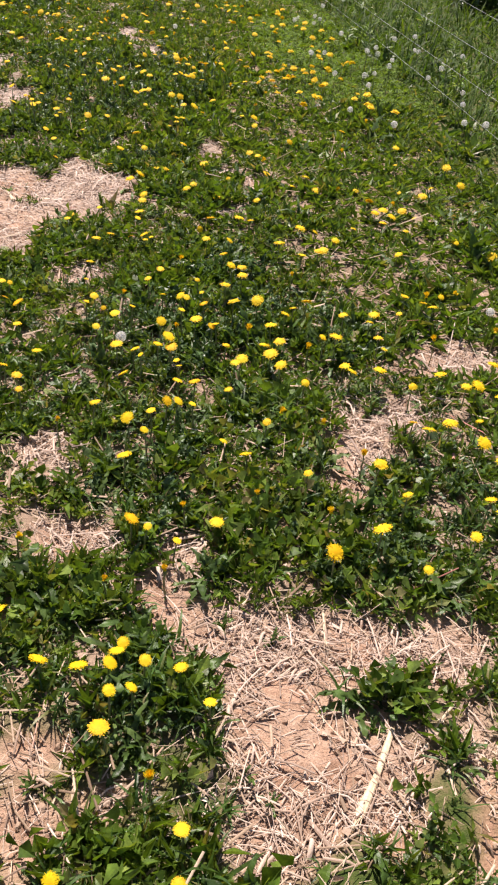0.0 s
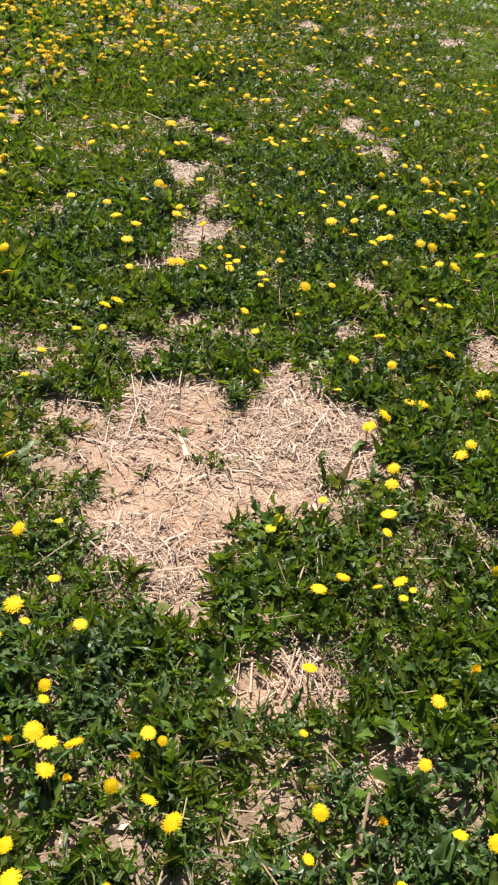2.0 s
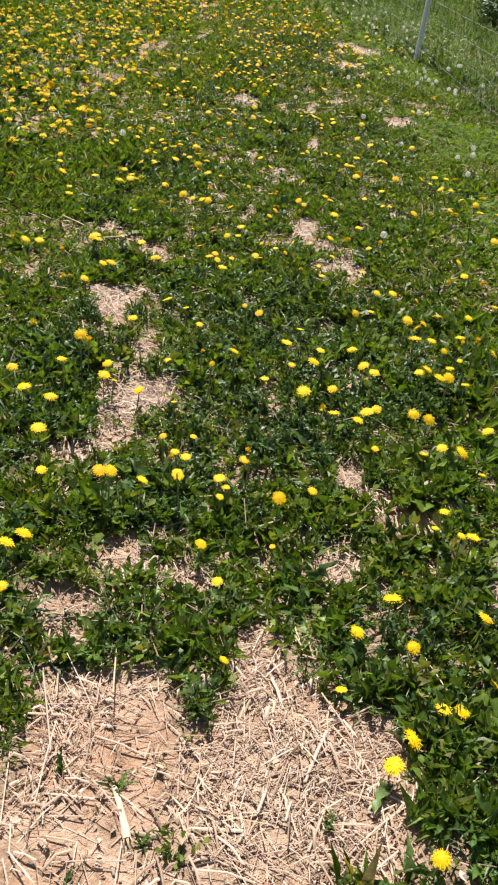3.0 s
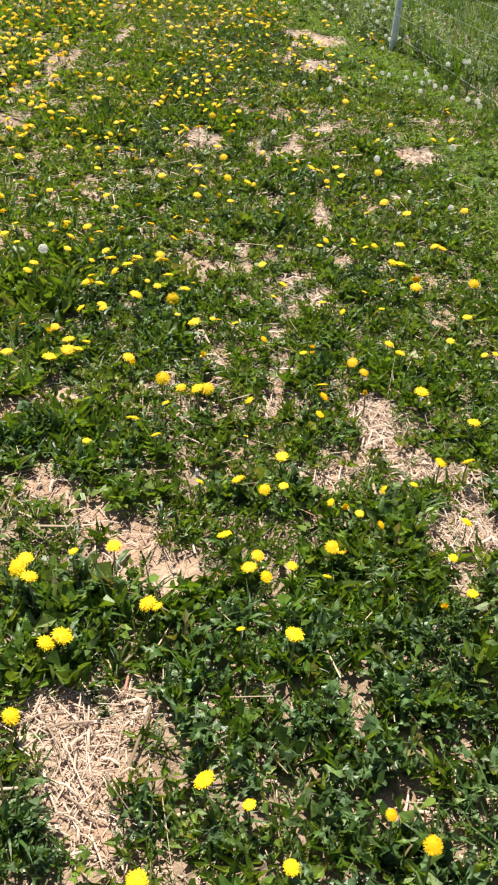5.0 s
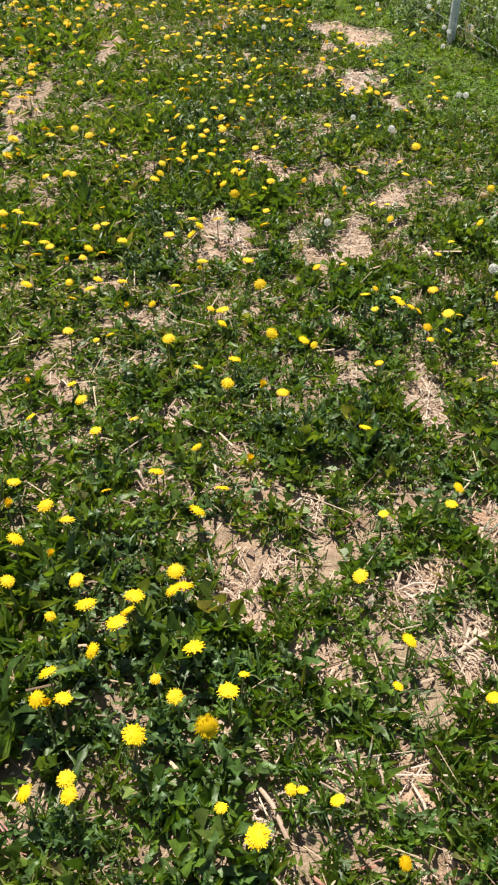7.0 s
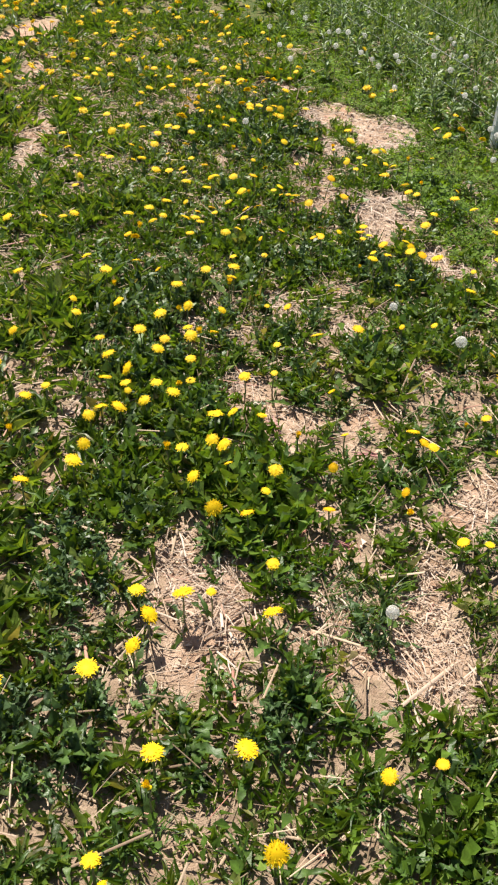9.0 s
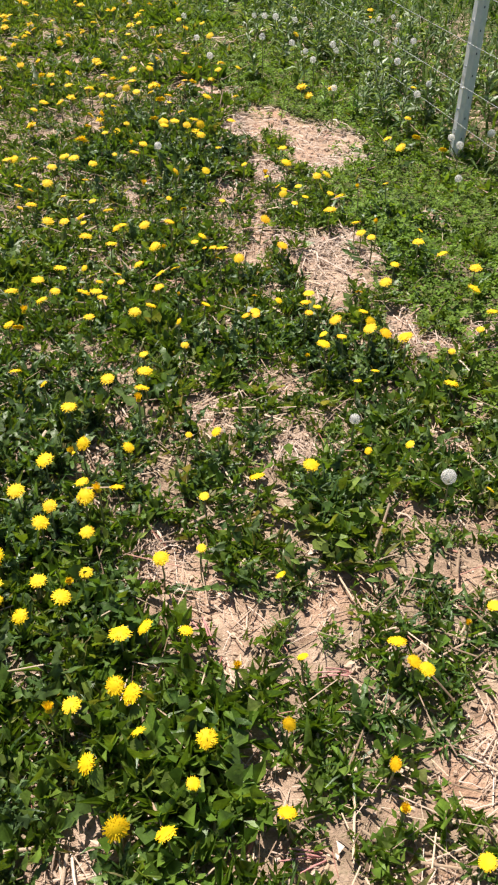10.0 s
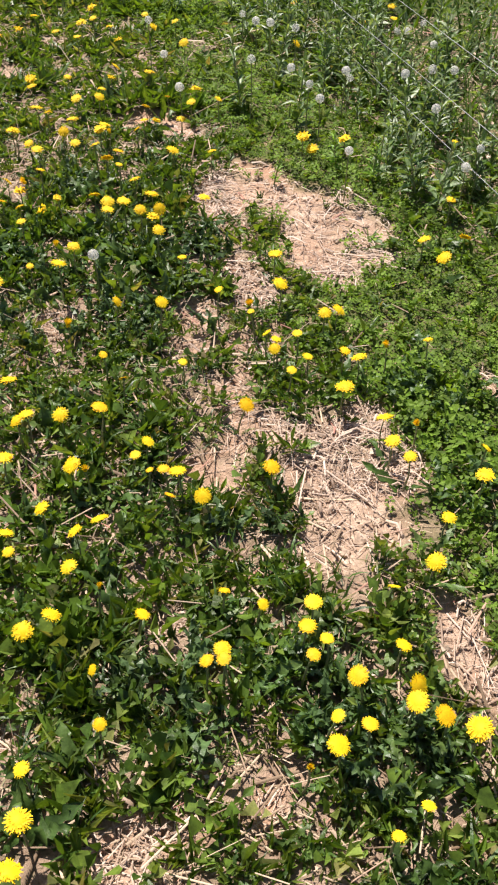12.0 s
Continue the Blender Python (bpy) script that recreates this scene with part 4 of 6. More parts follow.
flakes = Heap()
x, y = places(-3.2, 2.2, 0.4, 15.0, 1000, lambda x, y: (np.abs(x - lane(y)) < 1.1 + 0.5 * (y > 9)) * (1 - 0.85 * clover_at(x, y)) * (0.25 + 0.75 * (wave(x + 1, y + 4, 0.12) > 0.5)) * np.interp(y, (4, 5, 9, 10), (0.9, 0.6, 0.6, 1.0)))
n = len(x)
l = 0.006 + rng.gamma(2.0, 0.0045, n)
flakes.scatter(OVALS + LANCES, np.stack([x, y, surface(x, y) + rng.uniform(0.001, 0.012, n)], -1), spin(rng.uniform(0, 6.28, n), rng.normal(0, 0.35, n), rng.normal(0, 0.4, n)), np.stack([l, l, l], -1))
flakes.thing("dead_leaf_litter", mat_flake, "crumpled tan dead leaf scraps on the soil", "dead leaves", smooth=False)


def clod_shape(seed):
    bm = bmesh.new()
    bmesh.ops.create_icosphere(bm, subdivisions=1, radius=1)
    r = random.Random(seed)
    for p in bm.verts:
        p.co *= r.uniform(0.7, 1.15)
    v, t = np.array([p.co[:] for p in bm.verts]), np.array([[q.index for q in f.verts] for f in bm.faces])
    bm.free()
    return v, t


clods = Heap()
x, y = places(-3.0, 2.2, 0.4, 14.2, 420, lambda x, y: np.clip(blobs(x, y, BARE, 0.06) * 3 + 0.5, 0, 1) * near_only(x, y))
n = len(x)
s = np.minimum(rng.gamma(1.3, 0.0036, n) + 0.0015, 0.009)
clods.scatter([clod_shape(i) for i in range(4)], np.stack([x, y, surface(x, y) + s * 0.2], -1), spin(rng.uniform(0, 6.28, n), rng.uniform(0, 6, n), rng.uniform(0, 6, n)), np.stack([s, s * rng.uniform(0.7, 1.3, n), s * 0.7], -1))
clods.thing("soil_crumbs", mat_clod, "small crumbs and clods of dry tan soil", "soil", smooth=False)

# ---- tall growth along and behind the fence ----
tall = Heap()
x, y = places(-1.5, 6.0, 3.0, 22.0, 500, lambda x, y: (x > fence_x(y) + 0.05) * np.clip(1.15 - (x - fence_x(y)) / 3.5, 0.05, 1))
leaves(tall, LONG_BLADES, x, y, 0.24, 1.0, (1.0, 0.3), 0.0, 0.004)
x, y = places(-1.5, 3.0, 3.0, 20.0, 330, lambda x, y: (np.abs(x - fence_x(y) + 0.1) < 0.35) * (1 - 0.9 * clover_at(x, y)))
leaves(tall, LONG_BLADES, x, y, 0.14, 1.0, (0.85, 0.35), 0.0, 0.004)
tall.thing("tall_grass", mat_tall, "tall lush green grass behind the wire fence", "grass")

# ---- fence ----
def fence_post(at):
    """A galvanised profile post: folded web and flanges, slots and wire hooks."""
    root = tagged(new("fence_post"), "galvanised steel profile post of a wire fence", "fence post")
    root.matrix_world = pose(at[0], at[1], float(surface(at[0], at[1])) - 0.05, 0.0, 1.4, 0) @ pose(0, 0, 0, 0, 0, FENCE_TURN)
    section = [(-0.026, 0.030), (-0.026, 0.0), (-0.008, -0.012), (0.008, -0.012), (0.026, 0.0), (0.026, 0.030)]
    bm = bmesh.new()
    rings = []
    for z in (0.0, 0.65, 1.32):
        outer = [bm.verts.new((px, py, z)) for px, py in section]
        inner = [bm.verts.new((px * 0.90, py + 0.0025, z)) for px, py in section[::-1]]
        rings.append(outer + inner)
    for lo, hi in zip(rings, rings[1:]):
        for i in range(len(lo)):
            j = (i + 1) % len(lo)
            bm.faces.new((lo[i], lo[j], hi[j], hi[i]))
    bm.faces.new(rings[-1])
    bm.faces.new(rings[0][::-1])
    bmesh.ops.recalc_face_normals(bm, faces=bm.faces)
    me = bpy.data.meshes.new("profile")
    bm.to_mesh(me)
    bm.free()
    me.materials.append(mat_zinc)
    part("profile", me, root)
    # slots aren't cut through: small blocks on the web, painted dark as shaded holes
    slot, hook = bpy.data.meshes.new("slot"), bpy.data.meshes.new("wire_hook")
    bm = bmesh.new()
    bmesh.ops.create_cube(bm, size=1, matrix=Matrix.Diagonal((0.004, 0.003, 0.008, 1)))
    bm.to_mesh(slot)
    bm.free()
    slot.materials.append(mat_slot)
    bm = bmesh.new()
    bmesh.ops.create_cube(bm, size=1, matrix=Matrix.Diagonal((0.006, 0.012, 0.007, 1)))
    for p in bm.verts:
        if p.co.y < 0:
            p.co.z += 0.006
            p.co.x *= 0.6
    bm.to_mesh(hook)
    bm.free()
    hook.materials.append(mat_zinc)
    for i in range(13):
        z = 0.14 + i * 0.088
        part("slot", slot, root, "punched slot, its shaded hole painted dark").matrix_local = pose(0.0, -0.0125, z)
        for sx in (-0.0275, 0.0275):
            part("wire_hook", hook, root).matrix_local = pose(sx, 0.010, z + 0.03, 0, 0, 90 if sx > 0 else -90)
    return root


fence_post(FENCE_AT)
along = Vector((-math.sin(radians(FENCE_TURN)), math.cos(radians(FENCE_TURN)), 0))
side = Vector((along.y, -along.x, 0))


def fence_wire(height):
    """One smooth wire, slightly slack, from the near to the far end of the fence."""
    n, sides, rad = 90, 5, 0.0010
    v, t = [], []
    for i in range(n):
        s = -13 + 26 * i / (n - 1)
        sag = 0.012 * math.sin(s * 0.8 + height * 9)
        c = Vector((FENCE_AT[0], FENCE_AT[1], height + sag)) + along * s - side * 0.030
        for k in range(sides):
            a = 2 * math.pi * k / sides
            v.append(tuple(c + side * (rad * math.cos(a)) + Vector((0, 0, rad * math.sin(a)))))
    for i in range(n - 1):
        for k in range(sides):
            p, q = i * sides + k, i * sides + (k + 1) % sides
            t += [(p, q, q + sides), (p, q + sides, p + sides)]
    ob = new("fence_wire", mesh_np("fence_wire", np.array(v), np.array(t), mat_wire))
    return tagged(ob, "thin galvanised wire strung along the fence post", "fence wire", "fence wires")


for height in (0.145, 0.305, 0.49, 0.67, 0.86):
    fence_wire(height)


def weed_shapes(seed):
    """Leaves of an upright weed: lance leaves in a spiral up a stem one high."""
    h = Heap()
    n = 34
    f = np.linspace(0.08, 1.0, n)
    r = np.random.default_rng(seed)
    at = np.stack([r.normal(0, 0.01, n), r.normal(0, 0.01, n), f], -1)
    l = 0.34 * (1.1 - 0.6 * f) * r.uniform(0.7, 1.25, n)
    rot = spin(np.arange(n) * 2.4 + r.normal(0, 0.3, n), r.normal(0.55, 0.3, n) + f * 0.3, r.normal(0, 0.3, n))
    h.scatter([oval_shape(0.05, 0.25, 0.13), oval_shape(0.08, 0.4, 0.10), oval_shape(0.03, 0.15, 0.16)], at, rot, np.stack([l, l, l], -1))
    return np.concatenate(h.v), np.concatenate(h.t)


WEEDS = [weed_shapes(s) for s in range(4)]
weed_meshes = {m.name: [mesh_np("foliage", *s, m) for s in WEEDS] for m in (mat_weed, mat_shoot)}
weed_stem = mesh_np("weed_stem", *stem_shape(0.1), mat_stem)


def weed(x, y, high, mat, label, category):
    root = tagged(new(category.replace(" ", "_")), label, category, "weeds along the fence")
    root.matrix_world = pose(x, y, float(surface(x, y)), rng.normal(0, 7), rng.normal(0, 7), rng.uniform(0, 360))
    st = part("stem", weed_stem, root)
    st.scale = (0.0022, 0.0022, high)
    fo = part("foliage", weed_meshes[mat.name][int(rng.integers(0, 4))], root)
    fo.scale = (high * 0.85, high * 0.85, high)
    return root


for i in range(280):
    y = float(rng.uniform(5.5, 18.0)) if i < 80 else float(rng.uniform(11.8, 16.5))
    x = float(fence_x(y)) + float(rng.normal(0.18, 0.30))
    if abs(x - FENCE_AT[0]) < 0.08 and abs(y - FENCE_AT[1]) < 0.10:
        continue
    if bare_at(np.array([x]), np.array([y]))[0] > 0.3 or (9 < y < 13.2 and x < fence_x(y) + 0.10):
        continue
    if i % 7 == 0:
        weed(x - 0.15, y, float(rng.uniform(0.10, 0.17)), mat_shoot, "upright pale yellow-green shoot beside the fence", "green shoot")
    else:
        weed(x, y, float(rng.uniform(0.14, 0.30)), mat_weed, "silvery green leafy weed along the fence", "weed")


def shrub(x, y, high, wide):
    """A low dark bush: a few bent limbs and many small leaves in uneven clumps."""
    root = tagged(new("shrub"), "low dark green leafy shrub behind the fence", "shrub")
    root.matrix_world = pose(x, y, float(surface(x, y)))
    limbs, crown = Heap(), Heap()
    for k in range(9):
        a, reach = k * 0.7 + float(rng.uniform(-0.2, 0.2)), float(rng.uniform(0.35, 0.95)) * wide
        tip = np.array([reach * math.cos(a), reach * math.sin(a), high * float(rng.uniform(0.5, 0.95))])
        l = np.linalg.norm(tip)
        limbs.put(RODS[k % 3], np.zeros((1, 3)), spin(np.array([a - math.pi / 2]), np.array([math.asin(tip[2] / l)]), np.zeros(1)), np.array([[0.016, l, 0.016]]))
        n = 240
        c = tip[None] * rng.uniform(0.45, 1.05, (n, 1)) + rng.normal(0, 0.11 * wide + 0.03, (n, 3))
        c[:, 2] = np.maximum(np.abs(c[:, 2]), 0.02)
        crown.scatter(OVALS, c, spin(rng.uniform(0, 6.28, n), rng.normal(0.1, 0.6, n), rng.normal(0, 0.5, n)), np.repeat(rng.uniform(0.04, 0.09, (n, 1)), 3, 1))
    part("limbs", mesh_np("limbs", np.concatenate(limbs.v), np.concatenate(limbs.t), mat_bark), root)
    part("crown", mesh_np("crown", np.concatenate(crown.v), np.concatenate(crown.t), mat_bush), root)


shrub(1.75, 17.4, 0.5, 0.55)
shrub(2.6, 9.3, 0.45, 0.45)

# ---- flowers: where the full heads and the small or closing heads stand, stretch by stretch ----
OPEN_AT = []
OPEN_AT += [(-0.19, 0.63), (0.01, 0.63), (0.01, 0.72), (-0.15, 0.89), (-0.10, 0.97), (0.05, 0.97), (-0.01, 1.03), (-0.21, 1.04), (-0.08, 1.04), (-0.15, 1.05), (-0.29, 1.05), (-0.14, 1.08), (0.32, 1.36), (0.44, 1.44), (-0.15, 1.45), (0.05, 1.47), (-0.19, 1.66), (0.48, 1.73), (0.12, 1.74), (0.77, 1.81), (-0.20, 1.82), (-0.14, 1.86), (0.18, 1.89), (0.64, 1.90), (-0.10, 1.91), (-0.30, 1.92), (-0.07, 1.93), (0.71, 1.94), (-0.62, 1.98), (-0.72, 2.03), (0.07, 2.04), (-0.54, 2.04), (-0.08, 2.07), (-0.03, 2.07), (-0.59, 2.09), (-0.24, 2.09), (0.84, 2.15), (0.45, 2.18), (-0.51, 2.18), (0.23, 2.19), (0.09, 2.19), (0.54, 2.20), (0.73, 2.20), (0.43, 2.21), (0.11, 2.21)]
OPEN_AT += [(-0.15, 2.21), (-0.22, 2.23), (-0.11, 2.23), (0.20, 2.25), (-0.28, 2.25), (-0.12, 2.26), (0.92, 2.28), (0.18, 2.29), (0.06, 2.29), (-0.35, 2.31), (-0.85, 2.33), (-0.60, 2.33), (0.23, 2.33), (0.41, 2.34), (-0.15, 2.35), (0.01, 2.36), (0.20, 2.37), (0.02, 2.37), (-0.30, 2.38), (-0.04, 2.38), (-0.88, 2.38), (0.56, 2.40), (0.25, 2.46), (-0.63, 2.48), (-0.02, 2.50), (-0.68, 2.51), (-0.87, 2.52), (-0.75, 2.52), (0.08, 2.53), (0.56, 2.53), (-0.08, 2.54), (-0.39, 2.55), (-0.10, 2.55), (0.16, 2.55), (-0.88, 2.56), (0.33, 2.57), (-0.91, 2.57), (-0.84, 2.58), (-0.72, 2.64), (0.05, 2.66), (-0.22, 2.67), (0.80, 2.68), (0.77, 2.71), (0.11, 2.75), (-0.92, 2.83)]
OPEN_AT += [(-0.19, 2.85), (-0.45, 2.87), (0.07, 2.87), (0.11, 2.88), (-1.09, 2.88), (0.04, 2.94), (-1.03, 2.96), (0.35, 3.08), (-0.46, 3.10), (-1.18, 3.11), (0.26, 3.13), (0.42, 3.13), (-0.33, 3.14), (0.44, 3.14), (-0.41, 3.15), (0.75, 3.16), (-0.28, 3.17), (1.15, 3.21), (0.50, 3.25), (-0.60, 3.27), (0.36, 3.35), (-1.32, 3.37), (-0.02, 3.38), (0.15, 3.39), (-0.32, 3.40), (-0.49, 3.41), (0.10, 3.41), (-0.32, 3.52), (0.78, 3.56), (-0.32, 3.59), (0.71, 3.59), (0.18, 3.63), (0.75, 3.63), (0.84, 3.64), (-0.14, 3.70), (0.70, 3.73), (-0.11, 3.76), (-0.40, 3.77), (0.46, 3.81), (-0.36, 3.84), (0.97, 3.85), (-0.25, 3.93), (-0.29, 3.93), (-0.51, 3.94), (0.42, 3.97)]
OPEN_AT += [(0.23, 3.97), (1.19, 4.02), (-0.07, 4.03), (-1.39, 4.05), (-0.48, 4.09), (-0.41, 4.15), (-0.18, 4.18), (-0.82, 4.20), (-1.35, 4.22), (0.15, 4.22), (1.16, 4.24), (-1.32, 4.26), (-1.74, 4.30), (-0.88, 4.32), (-1.78, 4.38), (-0.20, 4.40), (0.36, 4.42), (-1.06, 4.44), (-1.18, 4.46), (-1.15, 4.46), (0.93, 4.47), (-0.98, 4.52), (-0.70, 4.53), (-0.87, 4.57), (-0.61, 4.61), (-0.81, 4.62), (-1.01, 4.64), (-1.41, 4.65), (0.18, 4.65), (-0.98, 4.65), (0.66, 4.68), (0.18, 4.80), (-1.52, 4.85), (-1.44, 4.86), (-0.16, 4.92), (-1.58, 4.92), (-0.57, 4.92), (-0.22, 4.93), (-0.49, 4.96), (-0.67, 5.02), (-1.20, 5.02), (-0.46, 5.03), (-1.46, 5.04), (-0.43, 5.05), (-0.58, 5.06)]
OPEN_AT += [(-0.06, 5.07), (-0.80, 5.07), (-1.33, 5.08), (-0.25, 5.09), (-0.30, 5.11), (-1.82, 5.13), (-1.34, 5.16), (-0.72, 5.19), (-1.44, 5.19), (-0.92, 5.23), (-0.65, 5.23), (-0.22, 5.24), (-0.44, 5.24), (-0.19, 5.25), (-1.15, 5.25), (-0.48, 5.25), (-0.29, 5.26), (-0.26, 5.29), (-0.75, 5.35), (-0.52, 5.36), (-0.71, 5.47), (-0.01, 5.48), (-0.23, 5.52), (-0.29, 5.52), (-1.34, 5.53), (0.13, 5.55), (-1.09, 5.56), (-0.87, 5.56), (-0.12, 5.58), (0.22, 5.58), (-0.28, 5.61), (-2.19, 5.67), (-0.25, 5.67), (-0.31, 5.68), (-1.24, 5.70), (-2.03, 5.79), (-1.61, 5.83), (-1.99, 5.86), (-0.16, 5.93), (0.14, 5.94), (-0.03, 5.96), (-1.07, 6.01), (-1.58, 6.01), (-1.55, 6.03), (-0.41, 6.07)]
OPEN_AT += [(-0.34, 6.11), (0.10, 6.11), (-1.38, 6.12), (-1.64, 6.15), (-1.97, 6.16), (-1.91, 6.17), (-1.67, 6.18), (-1.66, 6.21), (-1.12, 6.23), (-2.44, 6.24), (-2.17, 6.26), (-1.16, 6.26), (-1.06, 6.27), (-1.14, 6.30), (-0.47, 6.31), (-1.48, 6.31), (0.19, 6.32), (-0.94, 6.33), (-0.96, 6.34), (0.08, 6.37), (-1.22, 6.37), (0.29, 6.41), (0.00, 6.43), (-2.52, 6.44), (-0.61, 6.45), (-1.12, 6.55), (-1.07, 6.57), (-0.80, 6.57), (-1.19, 6.59), (-0.01, 6.60), (-1.07, 6.70), (-0.63, 6.70), (-0.55, 6.71), (-1.49, 6.80), (-1.98, 6.85), (-0.49, 6.91), (-0.95, 6.92), (0.21, 6.98), (-1.16, 6.98), (-0.93, 7.02), (-2.52, 7.02), (-1.29, 7.03), (-1.37, 7.03), (-1.32, 7.03), (-2.35, 7.04)]
OPEN_AT += [(-0.62, 7.07), (-1.43, 7.08), (-0.93, 7.09), (-1.80, 7.18), (-0.79, 7.18), (-2.12, 7.20), (-1.55, 7.20), (-1.94, 7.20), (-1.75, 7.23), (-0.82, 7.24), (-0.19, 7.27), (-0.98, 7.29), (-1.70, 7.29), (-1.76, 7.30), (-0.65, 7.32), (0.04, 7.35), (-1.11, 7.37), (-2.19, 7.38), (-0.68, 7.38), (-1.35, 7.40), (0.02, 7.41), (0.19, 7.44), (0.29, 7.44), (-1.21, 7.48), (-1.67, 7.48), (-2.87, 7.48), (-1.75, 7.49), (-2.23, 7.51), (-1.68, 7.51), (-2.76, 7.57), (0.18, 7.58), (-1.57, 7.59), (-0.36, 7.61), (-1.44, 7.62), (0.10, 7.64), (-0.67, 7.65), (-1.76, 7.67), (-1.71, 7.67), (-1.50, 7.67), (-0.89, 7.68), (-1.40, 7.69), (-1.75, 7.73), (0.24, 7.73), (-1.99, 7.75), (-1.67, 7.78)]
OPEN_AT += [(-0.72, 7.79), (-1.47, 7.79), (0.06, 7.81), (-0.00, 7.82), (-1.98, 7.82), (-1.03, 7.82), (-0.51, 7.85), (-1.63, 7.85), (-1.61, 7.88), (-0.06, 7.90), (-1.70, 7.90), (-0.27, 7.91), (-0.50, 7.92), (-1.60, 7.92), (-1.52, 7.95), (-1.73, 7.97), (-1.50, 7.97), (-1.88, 7.97), (-0.11, 7.97), (-1.11, 8.00), (-1.52, 8.01), (0.05, 8.05), (-0.02, 8.05), (-0.54, 8.07), (0.11, 8.08), (-0.57, 8.08), (-1.89, 8.10), (-0.68, 8.15), (-1.78, 8.16), (-0.03, 8.18), (-2.18, 8.18), (-0.72, 8.20), (-1.03, 8.20), (-1.84, 8.21), (-1.48, 8.22), (-0.86, 8.23), (-0.33, 8.26), (-0.36, 8.28), (-0.51, 8.28), (-0.83, 8.29), (-1.42, 8.30), (-2.01, 8.30), (-1.71, 8.30), (-0.71, 8.31), (-1.95, 8.34)]
OPEN_AT += [(-1.59, 8.37), (-1.04, 8.50), (-1.67, 8.60), (-2.16, 8.64), (-0.61, 8.65), (-0.42, 8.67), (-1.83, 8.70), (-1.25, 8.72), (-0.13, 8.75), (-1.41, 8.77), (-0.66, 8.77), (-1.87, 8.78), (-0.51, 8.81), (-0.95, 8.87), (-1.39, 8.90), (-1.14, 8.98), (-0.77, 9.00), (-1.17, 9.01), (-0.71, 9.03), (-1.60, 9.03), (-1.27, 9.05), (-1.79, 9.06), (-0.77, 9.06), (-1.93, 9.09), (-1.43, 9.12), (-0.79, 9.12), (-0.69, 9.13), (-0.65, 9.14), (-0.81, 9.15), (-0.84, 9.18), (-1.43, 9.21), (-0.85, 9.21), (-0.95, 9.24), (-0.48, 9.27), (-0.70, 9.33), (-2.42, 9.35), (-1.90, 9.38), (-1.30, 9.39), (-1.60, 9.39), (-2.13, 9.42), (-1.79, 9.43), (-1.09, 9.52), (-0.99, 9.54), (-2.42, 9.58), (-1.34, 9.58)]
OPEN_AT += [(-1.51, 9.58), (-0.63, 9.61), (-2.44, 9.62), (-2.14, 9.66), (-1.95, 9.71), (-1.82, 9.73), (-2.10, 9.73), (-1.64, 9.74), (-2.13, 9.77), (-1.56, 9.82), (-1.90, 9.86), (-2.57, 9.88), (-0.41, 9.88), (-2.19, 9.89), (-1.27, 9.90), (-1.53, 9.90), (-2.23, 9.93), (-0.76, 9.94), (-1.46, 9.96), (-0.06, 9.96), (-1.56, 9.97), (0.05, 9.98), (-2.28, 10.00), (-2.34, 10.01), (-0.75, 10.09), (-2.44, 10.09), (-0.81, 10.10), (-1.31, 10.21), (-1.11, 10.22), (-1.39, 10.23), (-0.28, 10.24), (-0.91, 10.28), (-1.86, 10.31), (-0.53, 10.31), (-1.44, 10.35), (-1.23, 10.37), (-1.08, 10.38), (-1.75, 10.42), (-0.62, 10.43), (-0.80, 10.46), (-1.47, 10.47), (-2.25, 10.48), (-1.36, 10.48), (-0.82, 10.48), (-1.73, 10.49)]
OPEN_AT += [(-1.39, 10.50), (-2.13, 10.50), (-2.16, 10.51), (-0.84, 10.53), (-0.62, 10.59), (-1.38, 10.62), (0.16, 10.64), (-1.70, 10.66), (-1.65, 10.66), (-1.58, 10.69), (-1.92, 10.72), (0.17, 10.73), (-1.04, 10.73), (-1.50, 10.73), (-1.64, 10.78), (-1.55, 10.78), (-0.51, 10.79), (-1.70, 10.81), (-1.29, 10.81), (-2.45, 10.84), (-1.64, 10.86), (-1.45, 10.91), (-2.04, 10.91), (-1.70, 10.92), (-1.55, 10.93), (-1.53, 10.97), (-1.45, 10.99), (-1.18, 10.99), (-2.85, 11.00), (-1.38, 11.01), (-1.61, 11.03), (-1.05, 11.03), (-0.92, 11.03), (-1.46, 11.04), (-2.13, 11.04), (-2.32, 11.05), (-2.01, 11.06), (-2.64, 11.07), (-2.34, 11.07), (-0.65, 11.11), (-1.55, 11.13), (-1.82, 11.14), (-2.22, 11.15), (-2.37, 11.15), (-2.30, 11.17)]
